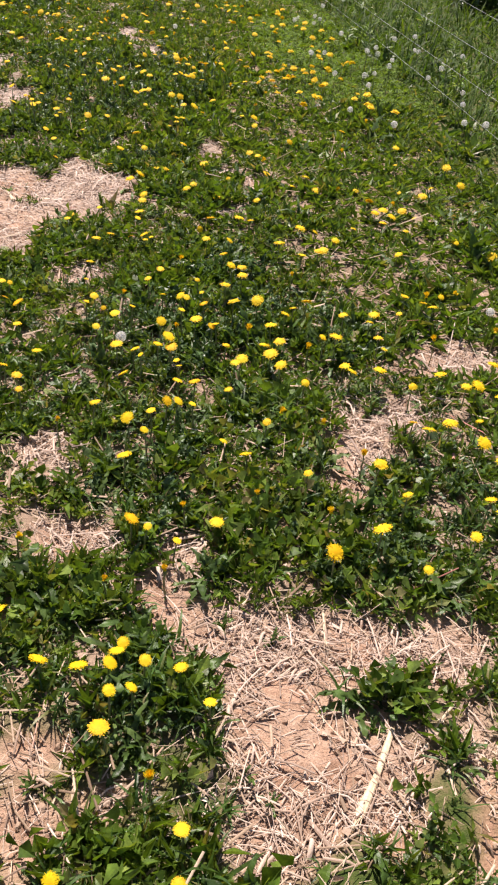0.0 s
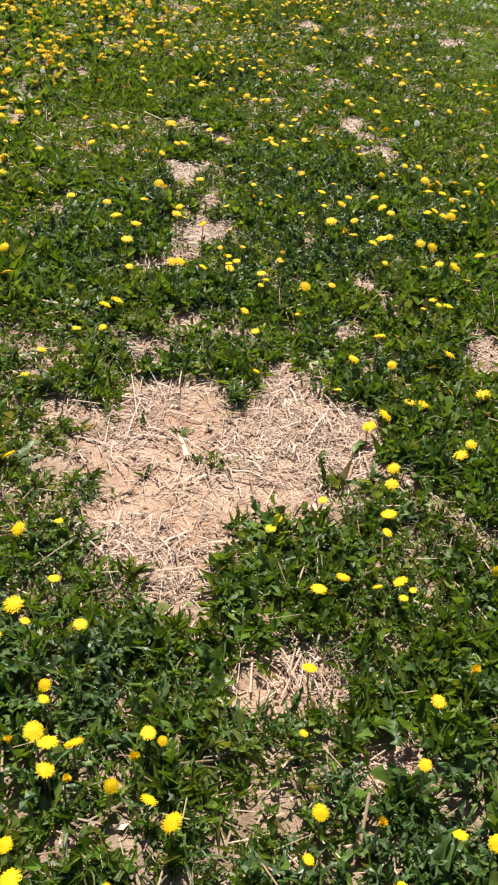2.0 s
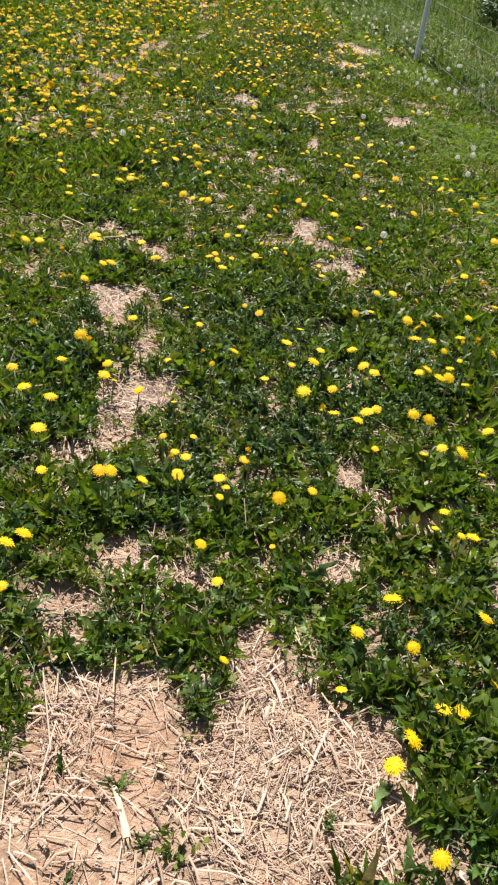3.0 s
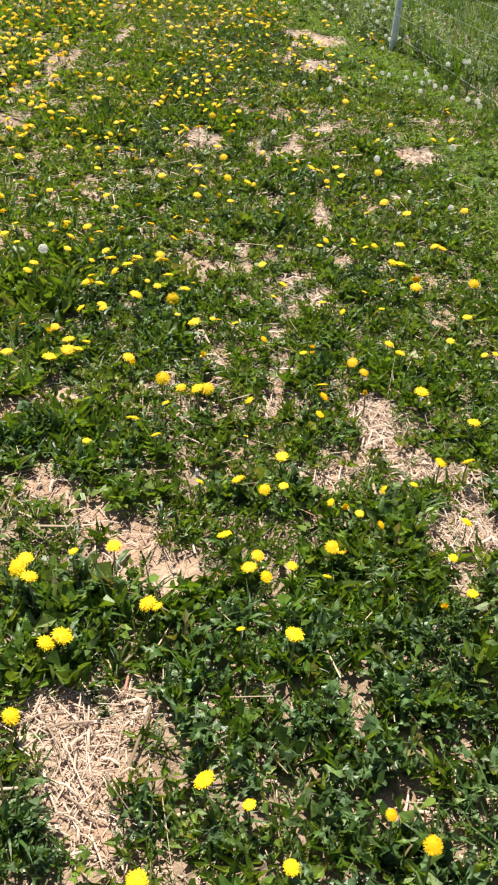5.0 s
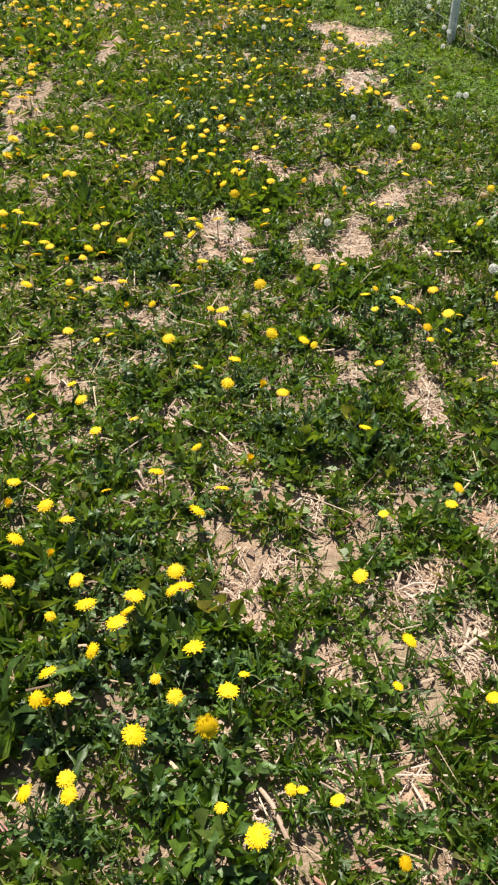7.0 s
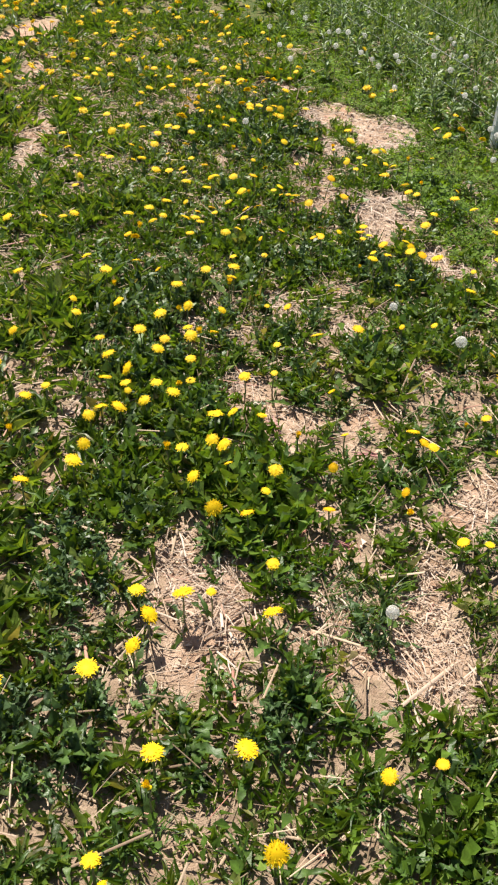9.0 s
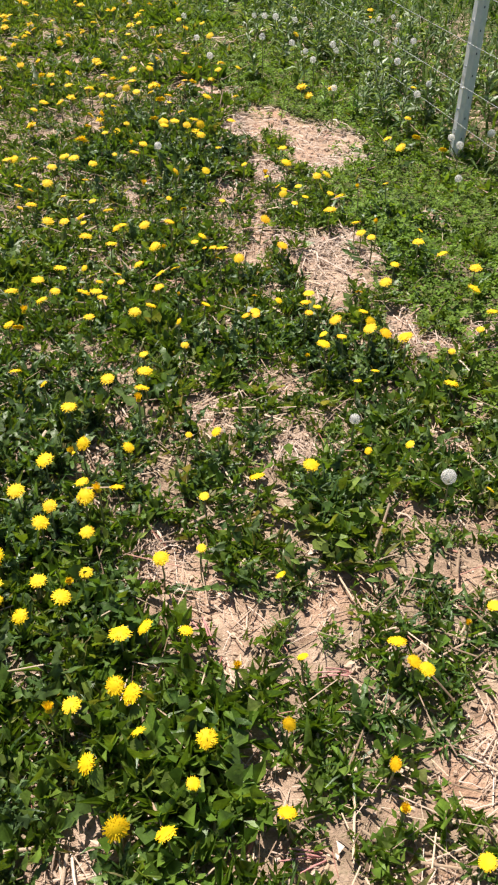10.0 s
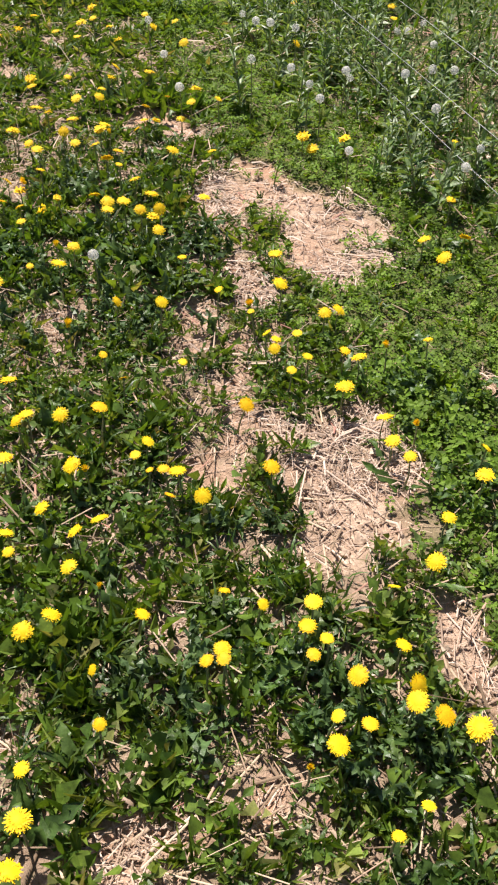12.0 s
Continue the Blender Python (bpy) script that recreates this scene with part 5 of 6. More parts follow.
OPEN_AT += [(-1.46, 11.18), (-1.13, 11.20), (-2.85, 11.20), (-1.69, 11.21), (-1.50, 11.33), (-0.47, 11.34), (-2.18, 11.34), (-2.85, 11.38), (-1.31, 11.40), (-1.40, 11.44), (-1.75, 11.44), (-2.48, 11.47), (-1.30, 11.47), (-2.07, 11.50), (-1.65, 11.51), (-0.79, 11.53), (-0.55, 11.53), (-1.83, 11.55), (-0.22, 11.55), (-0.73, 11.56), (-0.60, 11.56), (-0.64, 11.59), (-0.63, 11.62), (-0.73, 11.65), (-0.23, 11.68), (-0.80, 11.70), (-0.99, 11.71), (-0.63, 11.71), (-0.77, 11.73), (-0.96, 11.73), (-0.80, 11.76), (-1.67, 11.79), (-0.78, 11.81), (-0.24, 11.82), (-1.32, 11.83), (-1.10, 11.84), (-0.61, 11.85), (-1.27, 11.86), (-0.51, 11.90), (-1.42, 11.93), (-1.61, 11.94), (-2.66, 11.95), (-0.19, 11.95), (-2.31, 11.97), (-1.44, 11.97)]
OPEN_AT += [(-2.19, 11.97), (-1.48, 11.97), (-1.97, 11.98), (-2.05, 11.98), (-1.57, 11.99), (-0.45, 12.01), (-1.93, 12.01), (-1.71, 12.01), (-2.78, 12.03), (-1.23, 12.06), (-0.27, 12.06), (-1.63, 12.07), (-1.37, 12.07), (-0.35, 12.09), (-1.18, 12.09), (-0.96, 12.13), (-1.30, 12.13), (-1.03, 12.14), (-1.56, 12.14), (-0.80, 12.20), (-2.65, 12.21), (-1.01, 12.21), (-1.04, 12.22), (-0.51, 12.25), (-1.24, 12.25), (-1.10, 12.27), (-1.39, 12.29), (-1.07, 12.31), (-1.96, 12.31), (-0.51, 12.33), (-1.48, 12.36), (-0.83, 12.41), (-1.37, 12.41), (-1.27, 12.42), (-1.95, 12.42), (-1.35, 12.43), (-1.18, 12.44), (-0.58, 12.45), (-1.56, 12.49), (-1.62, 12.50), (-1.50, 12.52), (-0.70, 12.53), (-1.12, 12.54), (-1.40, 12.56), (-0.52, 12.56)]
OPEN_AT += [(-0.65, 12.58), (-0.73, 12.62), (-1.69, 12.65), (-1.84, 12.66), (-0.72, 12.66), (-1.99, 12.67), (-1.87, 12.68), (-0.66, 12.68), (-0.74, 12.69), (-2.70, 12.75), (-0.57, 12.76), (-0.53, 12.77), (-1.70, 12.78), (-2.05, 12.79), (-2.81, 12.81), (-1.01, 12.82), (-1.75, 12.83), (-1.64, 12.84), (-1.49, 12.85), (-0.85, 12.87), (-2.59, 12.89), (-0.67, 12.91), (0.01, 12.95), (-1.46, 12.97), (-2.10, 12.99), (-1.63, 13.00), (-0.16, 13.00), (-1.29, 13.02), (-1.86, 13.03), (-1.54, 13.06), (-0.66, 13.07), (-1.58, 13.08), (-1.71, 13.10), (-0.06, 13.11), (-1.79, 13.11), (-0.19, 13.11), (-1.25, 13.11), (-1.82, 13.11), (-1.00, 13.18), (-1.52, 13.25), (-1.91, 13.31), (-1.05, 13.31), (-0.99, 13.31), (-1.15, 13.32), (-0.03, 13.35)]
OPEN_AT += [(-1.10, 13.37), (-1.15, 13.37), (-1.19, 13.42), (-1.43, 13.43), (-0.84, 13.44), (-1.01, 13.47), (-1.49, 13.47), (-2.92, 13.57), (-1.06, 13.57), (-2.09, 13.59), (-1.48, 13.60), (-1.37, 13.61), (-2.22, 13.63), (-2.86, 13.66), (-1.15, 13.68), (-1.75, 13.73), (-1.11, 13.73), (-1.39, 13.77), (-2.70, 13.77), (-0.78, 13.78), (-1.19, 13.79), (-2.32, 13.80), (-0.92, 13.80), (-1.26, 13.81), (-1.63, 13.82), (-1.71, 13.83), (0.15, 13.88), (-1.43, 13.90), (-1.31, 13.99), (-1.04, 13.99), (-1.50, 14.02), (-1.16, 14.04), (-0.87, 14.07), (-1.60, 14.08), (-1.28, 14.10), (-1.77, 14.11), (-2.05, 14.12), (-1.00, 14.20), (-1.42, 14.22), (-0.82, 14.23), (-2.04, 14.23), (-0.71, 14.25), (-1.70, 14.27), (-1.27, 14.30), (-1.18, 14.31)]
OPEN_AT += [(-1.98, 14.37), (-1.17, 14.39), (-1.45, 14.44), (-2.14, 14.49), (-2.35, 14.51), (-1.31, 14.53), (-0.97, 14.56), (-1.11, 14.63), (-0.29, 14.86), (-2.06, 14.87), (-1.68, 14.89), (-0.80, 14.91), (-2.26, 14.97), (-1.28, 15.02), (-1.38, 15.10), (0.10, 15.13), (-1.13, 15.15), (-1.56, 15.16), (0.25, 15.18), (-0.82, 15.21), (-2.15, 15.21), (-2.36, 15.22), (-1.85, 15.23), (-1.21, 15.28), (-0.96, 15.32), (-1.49, 15.33), (0.29, 15.37), (-1.75, 15.41), (-0.20, 15.47), (-1.86, 15.58), (-1.18, 15.59), (-2.03, 15.60), (-1.37, 15.64), (-1.04, 15.88), (-1.29, 15.90), (-1.58, 16.41)]
SMALL_AT = []
SMALL_AT += [(-0.05, 0.81), (-0.14, 0.96), (-0.13, 1.10), (-0.19, 1.26), (-0.06, 1.30), (0.54, 1.35), (-0.40, 1.38), (-0.04, 1.40), (-0.11, 1.43), (0.68, 1.47), (0.32, 1.48), (-0.03, 1.51), (0.73, 1.57), (0.52, 1.57), (0.15, 1.58), (0.28, 1.66), (0.44, 1.77), (-0.15, 1.77), (0.06, 1.79), (-0.39, 1.83), (0.34, 1.89), (-0.03, 1.92), (0.22, 1.93), (0.60, 1.93), (0.80, 1.96), (-0.52, 1.97), (-0.76, 2.03), (-0.60, 2.09), (0.30, 2.10), (0.63, 2.12), (0.80, 2.14), (-0.08, 2.15), (-0.09, 2.18), (-0.20, 2.19), (-0.84, 2.24), (0.32, 2.30), (-0.10, 2.32), (0.57, 2.33), (-0.88, 2.34), (0.37, 2.35), (-0.70, 2.35), (0.13, 2.37), (0.75, 2.41), (-0.34, 2.41), (-0.09, 2.44)]
SMALL_AT += [(-0.25, 2.44), (-0.40, 2.45), (0.54, 2.49), (0.45, 2.50), (0.98, 2.50), (0.28, 2.51), (-0.83, 2.51), (-0.29, 2.54), (-0.16, 2.55), (-0.95, 2.55), (-0.73, 2.58), (0.66, 2.59), (-0.03, 2.59), (-0.69, 2.63), (-0.92, 2.64), (-0.93, 2.67), (-0.05, 2.69), (-0.44, 2.71), (-1.07, 2.76), (0.79, 2.76), (0.71, 2.76), (0.85, 2.78), (0.92, 2.81), (-1.03, 2.81), (0.30, 2.87), (-0.12, 2.94), (0.06, 3.06), (-0.03, 3.06), (-0.27, 3.12), (-0.25, 3.15), (-1.10, 3.16), (-0.06, 3.26), (-0.59, 3.31), (0.42, 3.32), (1.02, 3.33), (-0.32, 3.33), (0.59, 3.39), (0.82, 3.41), (0.73, 3.48), (0.88, 3.56), (-1.47, 3.60), (0.00, 3.63), (0.81, 3.70), (-1.44, 3.75), (0.56, 3.83)]
SMALL_AT += [(0.35, 3.84), (0.65, 3.85), (0.86, 3.87), (0.05, 3.87), (-1.45, 3.90), (1.03, 3.96), (-0.77, 3.97), (-0.17, 4.01), (-0.36, 4.04), (-1.31, 4.08), (0.21, 4.12), (0.19, 4.19), (0.89, 4.22), (-1.79, 4.32), (0.63, 4.33), (-0.70, 4.35), (-0.23, 4.40), (1.11, 4.48), (-0.98, 4.50), (-0.86, 4.51), (-0.27, 4.52), (-1.36, 4.52), (-1.85, 4.55), (-0.85, 4.55), (-1.01, 4.57), (-0.24, 4.60), (-0.80, 4.64), (-0.97, 4.71), (-1.06, 4.72), (0.11, 4.81), (-0.11, 4.81), (-0.43, 4.87), (0.82, 4.88), (-0.28, 4.88), (-0.61, 4.91), (-1.07, 4.94), (-1.29, 5.06), (0.19, 5.06), (-1.95, 5.11), (-0.98, 5.12), (-1.41, 5.18), (-1.03, 5.22), (-0.13, 5.25), (-0.18, 5.32), (-0.63, 5.32)]
SMALL_AT += [(-1.66, 5.37), (0.04, 5.38), (-0.14, 5.39), (-0.19, 5.45), (-0.12, 5.52), (-0.06, 5.56), (-0.93, 5.61), (-1.16, 5.66), (-0.51, 5.68), (-0.45, 5.72), (-1.70, 5.80), (-1.67, 5.84), (-1.18, 6.02), (-0.24, 6.07), (-1.78, 6.08), (-0.74, 6.10), (-1.36, 6.11), (-2.02, 6.14), (-0.65, 6.20), (-1.56, 6.24), (-0.98, 6.24), (-0.08, 6.30), (-0.67, 6.32), (-0.83, 6.43), (-0.88, 6.47), (-0.92, 6.49), (-0.95, 6.51), (-1.29, 6.57), (-0.72, 6.60), (-0.44, 6.63), (-1.85, 6.64), (-0.39, 6.69), (-1.61, 6.73), (-1.42, 6.74), (-1.17, 6.79), (-2.56, 6.80), (-1.41, 6.94), (-2.01, 6.96), (-0.80, 7.05), (-1.53, 7.15), (-1.32, 7.22), (-1.72, 7.24), (-0.95, 7.28), (-0.95, 7.32), (-1.83, 7.33)]
SMALL_AT += [(-0.36, 7.33), (-0.32, 7.34), (-1.82, 7.38), (-1.93, 7.39), (-0.46, 7.42), (-1.41, 7.45), (-1.29, 7.50), (-1.27, 7.50), (-0.82, 7.61), (-1.74, 7.66), (-1.54, 7.71), (-1.07, 7.71), (-1.37, 7.72), (-0.61, 7.84), (-1.77, 7.87), (-2.09, 8.02), (-1.80, 8.04), (-1.96, 8.14), (-0.63, 8.22), (-1.94, 8.23), (-2.16, 8.30), (-1.35, 8.40), (-1.49, 8.47), (-1.77, 8.55), (-1.96, 8.62), (-2.10, 8.73), (-1.31, 8.74), (-2.00, 8.79), (-0.30, 8.83), (-0.60, 8.85), (-2.20, 8.85), (-1.50, 8.86), (-1.83, 9.03), (-0.93, 9.14), (-1.47, 9.22), (-1.76, 9.24), (-1.67, 9.26), (-0.91, 9.28), (-1.95, 9.31), (-1.58, 9.35), (-1.98, 9.43), (-1.88, 9.45), (-1.51, 9.51), (-2.01, 9.59), (-1.88, 9.62)]
SMALL_AT += [(-1.96, 9.63), (-0.56, 9.71), (-2.20, 9.77), (-2.02, 9.82), (-1.93, 9.83), (-2.30, 9.88), (-1.40, 9.96), (-2.26, 9.98), (-1.93, 10.02), (-1.26, 10.04), (-0.92, 10.20), (-1.26, 10.29), (-2.69, 10.35), (-1.35, 10.40), (-1.51, 10.46), (-1.16, 10.51), (-1.03, 10.52), (-0.69, 10.55), (-1.93, 10.55), (-1.25, 10.61), (-1.73, 10.62), (-1.33, 10.63), (-2.21, 10.70), (-1.63, 10.74), (-2.42, 10.75), (-1.87, 10.77), (-1.49, 10.77), (-1.45, 10.79), (-1.20, 10.83), (-0.51, 10.92), (-1.73, 10.98), (-1.42, 11.00), (-0.76, 11.10), (-1.48, 11.14), (-1.35, 11.15), (-1.20, 11.18), (-1.84, 11.23), (-1.71, 11.32), (-1.32, 11.33), (-0.72, 11.39), (-0.66, 11.43), (-1.57, 11.44), (-0.42, 11.49), (-0.84, 11.51), (-1.30, 11.55)]
SMALL_AT += [(-0.78, 11.58), (-0.30, 11.59), (-1.18, 11.63), (-0.96, 11.71), (-1.19, 11.72), (-1.70, 11.81), (-1.46, 11.82), (-0.87, 11.84), (-1.66, 11.87), (-0.94, 11.88), (-1.18, 11.91), (-1.24, 11.97), (-1.36, 12.02), (-1.43, 12.03), (-1.48, 12.13), (-0.32, 12.17), (-0.49, 12.18), (-1.07, 12.22), (-1.21, 12.23), (-0.45, 12.27), (-2.31, 12.35), (-1.49, 12.47), (-0.45, 12.56), (-0.34, 12.57), (-0.55, 12.59), (-0.97, 12.59), (-1.73, 12.63), (-1.17, 12.64), (-1.46, 12.65), (-1.57, 12.71), (-1.26, 12.76), (-0.77, 12.79), (-0.77, 12.82), (-1.13, 12.84), (-0.94, 13.02), (-1.37, 13.02), (-1.30, 13.11), (-1.41, 13.27), (-1.42, 13.57), (-1.11, 13.63), (0.12, 13.78), (-1.14, 13.96), (-1.01, 14.07), (-0.91, 14.29)]


def head_height(x, y):
    """How high the heads stand along the meadow: low where it is dry, higher in the lush clumps."""
    low = np.interp(y, (0, 1.3, 2.4, 3.0, 3.9, 4.4, 6.5, 8, 11, 13), (0.07, 0.08, 0.085, 0.05, 0.05, 0.075, 0.075, 0.075, 0.075, 0.10))
    return low + clump_at(x, y) * np.interp(y, (2.6, 4.3, 5.6, 6.4), (0.035, 0.08, 0.08, 0.035))


bed = np.array([(x, y, 0, 0) for x, y in OPEN_AT] + [(x, y, 0, 1) for x, y in SMALL_AT])
bed[:, 2] = head_height(bed[:, 0], bed[:, 1])
rank = np.abs(bed[:, 0] - lane(bed[:, 1])) * np.interp(bed[:, 1], (2.6, 4.0), (0.6, 1.0)) + np.maximum(0, bed[:, 1] - 12.6) * 0.8
order = np.argsort(rank)
singles, joined = bed[order[:300]], list(bed[order[300:]])
mapped = len(joined)

# the rest of the flowering field, thinner towards the fence
x, y = places(-7.5, 2.4, 1.0, 24.0, 52, lambda x, y: (x < fence_x(y) - 0.25) * np.clip(np.where(y < 8, 0.22, 0.06) + (fence_x(y) - x - 0.2) * np.where(y < 8, 0.9, 0.34), 0, 1) * (1 - bare_at(x, y)) * (0.45 + 0.9 * wave(x, y, 0.8)))
left = np.interp(y, (0.6, 1, 2.2, 3, 5, 7, 8.2, 9.4, 12.6, 13, 15.4), (-0.25, -0.3, -0.8, -1.2, -2.1, -2.8, -2.2, -2.35, -2.6, -2.1, -2.4))
right = np.interp(y, (1, 5, 5.2, 9.4, 10.4, 10.6, 15.4), (0.6, 1.6, 0.2, 0.5, 0.3, 0.0, 0.9))
outside = (x < left) | (x > right) | (y > 15.4) | ((y > 13.3) & (rng.random(len(x)) < 0.5))
outside &= np.abs(x - lane(y)) < 0.8 + 0.3 * y
joined += list(np.stack([x, y, 0.085 + rng.normal(0, 0.012, len(x)), rng.random(len(x)) < 0.12], -1)[outside])
joined = np.array(joined)

head_meshes = [mesh_np("petals", *s, mat_petal) for s in HEADS]
old_meshes = [mesh_np("petals_closing", *s, mat_petal_old) for s in OLD_HEADS]
cup_mesh = mesh_np("bract_cup", *CUP, mat_bract)
stem_meshes = [mesh_np("stem", *s, mat_stem) for s in STEMS]
leaf_meshes = [mesh_np("leaf", *s, mat_leaf) for s in TOOTHED]
clock_meshes = [mesh_np("seed_ball", *s, mat_seed) for s in CLOCKS]
far_clock_meshes = [mesh_np("seed_ball", *s, mat_seed) for s in FAR_CLOCKS]


def add_leaves(root, count, size):
    turn = rng.uniform(0, 360)
    for k in range(count):
        leaf = part("leaf", leaf_meshes[int(rng.integers(0, len(leaf_meshes)))], root)
        l = size * float(rng.uniform(0.7, 1.25))
        leaf.matrix_local = pose(float(rng.normal(0, 0.006)), float(rng.normal(0, 0.006)), 0.0, float(rng.normal(30, 12)), float(rng.normal(0, 14)), turn + k * 360 / count + float(rng.normal(0, 14))) @ Matrix.Diagonal((l * 0.85, l, l, 1))


def dandelion(x, y, top, small, closing):
    look_label = "half-closed orange-yellow dandelion on a short stem" if closing else "small open yellow dandelion low among the leaves" if small else "open yellow dandelion on a short green stem"
    root = tagged(new("dandelion"), look_label, "dandelion", "dandelions in the meadow")
    h = max(0.025, top - 0.006 - float(surface(x, y)))
    lean_x, lean_y = float(rng.normal(0, 4)), float(rng.normal(0, 4))
    dx, dy = h * math.sin(radians(lean_y)), -h * math.sin(radians(lean_x))
    root.matrix_world = pose(x - dx, y - dy, float(surface(x, y)) - 0.003)
    stem = part("stem", stem_meshes[int(rng.integers(0, 4))], root)
    stem.matrix_local = pose(0, 0, 0, lean_x, lean_y, 0) @ Matrix.Diagonal((0.0022, 0.0022, h, 1))
    s = float(rng.uniform(0.50, 0.70)) if closing else float(rng.uniform(0.40, 0.62)) if small else 0.58 + 0.38 * float(rng.random()) ** 1.4
    head = part("flower_head", (old_meshes if closing else head_meshes)[int(rng.integers(0, 3 if closing else 5))], root)
    head.matrix_local = pose(dx, dy, h + 0.006, float(rng.normal(10, 17)), float(rng.normal(0, 17)), float(rng.uniform(0, 360))) @ Matrix.Diagonal((s, s, s * 1.05, 1))
    part("bract_cup", cup_mesh, head)
    bare = float(bare_at(np.array([x]), np.array([y]))[0]) > 0.4
    add_leaves(root, 3 if bare else int(rng.integers(3, 7)), 0.042 if bare else 0.058 + 0.02 * float(lush_at(np.array([x]), np.array([y]))[0]))
    return root


for x, y, top, small in singles:
    dandelion(float(x), float(y), float(top), small > 0.5, small > 0.5 and rng.random() < 0.3)

petals, petals_old, stems, far_leaves = Heap(), Heap(), Heap(), Heap()
n = len(joined)
jx, jy = joined[:, 0], joined[:, 1]
jz = surface(jx, jy)
jh = np.maximum(0.02, joined[:, 2] - 0.006 - jz)
mapped_one = np.arange(n) < mapped
fine_one = mapped_one | (jy < 4.5)
small = joined[:, 3] > 0.5
old = small & (rng.random(n) < 0.3)
js = np.where(old, 0.55 + 0.2 * rng.random(n), np.where(small, 0.52, np.where(fine_one, 0.78, 0.94)) + 0.34 * rng.random(n))
rot = spin(rng.uniform(0, 6.28, n), rng.normal(0.2, 0.28, n), rng.normal(0, 0.28, n))
top, scale3 = np.stack([jx, jy, jz + jh + 0.005], -1), js[:, None] * np.where(fine_one, 1.5, 1.8)[:, None] ** np.array([[0, 0, 1]])
petals.scatter(MIDDLE_HEADS, *(q[~old & fine_one] for q in (top, rot, scale3)))
petals.scatter(SPARE_HEADS, *(q[~old & ~fine_one] for q in (top, rot, scale3)))
petals_old.scatter(SPARE_OLD, *(q[old & ~fine_one] for q in (top, rot, scale3)))
petals_old.scatter(MIDDLE_OLD, *(q[old & fine_one] for q in (top, rot, scale3)))
stems.scatter(THIN_STEMS, np.stack([jx, jy, jz], -1), spin(rng.uniform(0, 6.28, n), np.zeros(n), np.zeros(n)), np.stack([np.full(n, 0.0022), np.full(n, 0.0022), jh], -1))
k = 2
lx, ly = np.repeat(jx[mapped_one], k), np.repeat(jy[mapped_one], k)
leaves(far_leaves, TOOTHED_LOW, lx, ly, 0.085, 1.0, (0.2, 0.2), 0.0, 0.005)
field = petals.thing("dandelion_field", mat_petal_joined, "many open yellow dandelions across the meadow", "dandelions")
for heap, name, mat in ((petals_old, "closing_heads", mat_petal_old_joined), (stems, "stems", mat_stem), (far_leaves, "leaves", mat_rosette)):
    part(name, mesh_np(name, np.concatenate(heap.v), np.concatenate(heap.t), mat), field)


# ---- single weeds sprouting from the bare soil ----
x, y = places(-3.0, 2.2, 0.5, 14.2, 13, lambda x, y: (bare_at(x, y) > 0.55) * near_only(x, y))
for px, py in zip(x, y):
    root = tagged(new("sprout"), "small dark green weed sprouting from bare soil", "weed", "sprouts on the bare soil")
    root.matrix_world = pose(float(px), float(py), float(surface(px, py)) - 0.002)
    for k in range(8):
        l = 0.042 * float(rng.uniform(0.6, 1.25))
        leaf = part("leaf", leaf_meshes[int(rng.integers(0, len(leaf_meshes)))], root)
        leaf.matrix_local = pose(float(rng.normal(0, 0.004)), float(rng.normal(0, 0.004)), 0.0, float(rng.normal(48, 14)), float(rng.normal(0, 16)), k * 137.5 + float(rng.normal(0, 18))) @ Matrix.Diagonal((l * 1.1, l, l, 1))


# ---- seed heads ----
def dandelion_clock(x, y, high, leafy_foot=True):
    root = tagged(new("dandelion_clock"), "white round dandelion seed head on a bare stem", "dandelion clock", "dandelion clocks")
    root.matrix_world = pose(x, y, float(surface(x, y)) - 0.003)
    stem = part("stem", stem_meshes[int(rng.integers(0, 4))], root)
    stem.scale = (0.002, 0.002, high)
    s = float(rng.uniform(0.64, 0.88))
    ball = part("seed_ball", (clock_meshes if leafy_foot else far_clock_meshes)[int(rng.integers(0, 2))], root, "white fluffy seed ball")
    ball.matrix_local = pose(0, 0, high + 0.004, float(rng.normal(0, 12)), float(rng.normal(0, 12)), float(rng.uniform(0, 360))) @ Matrix.Diagonal((s, s, s, 1))
    if leafy_foot:
        add_leaves(root, 4, 0.075)


CLOCK_AT = [
    (-1.02, 9.88, 0.12), (-0.77, 11.21, 0.11), (-0.61, 10.94, 0.12), (-1.19, 13.02, 0.15), (-0.47, 9.43, 0.13), (-0.27, 2.29, 0.11),
    (-1.95, 7.86, 0.16), (-0.14, 11.42, 0.14), (-0.21, 8.70, 0.12), (0.01, 10.92, 0.16), (-0.91, 14.46, 0.20),
    (-0.87, 14.12, 0.20), (-0.49, 14.79, 0.22), (-0.43, 14.76, 0.22), (-0.42, 14.26, 0.21), (-0.38, 14.08, 0.22), (-0.36, 13.97, 0.20),
    (0.00, 14.11, 0.24), (0.02, 13.77, 0.23), (0.13, 14.58, 0.25), (0.19, 14.38, 0.25), (-0.34, 13.55, 0.20), (0.01, 13.38, 0.20),
    (0.10, 13.50, 0.20), (-0.20, 14.25, 0.20), (0.22, 14.18, 0.22), (0.04, 12.95, 0.15), (0.07, 12.92, 0.13), (0.23, 12.99, 0.15),
    (-0.02, 12.65, 0.10),
]
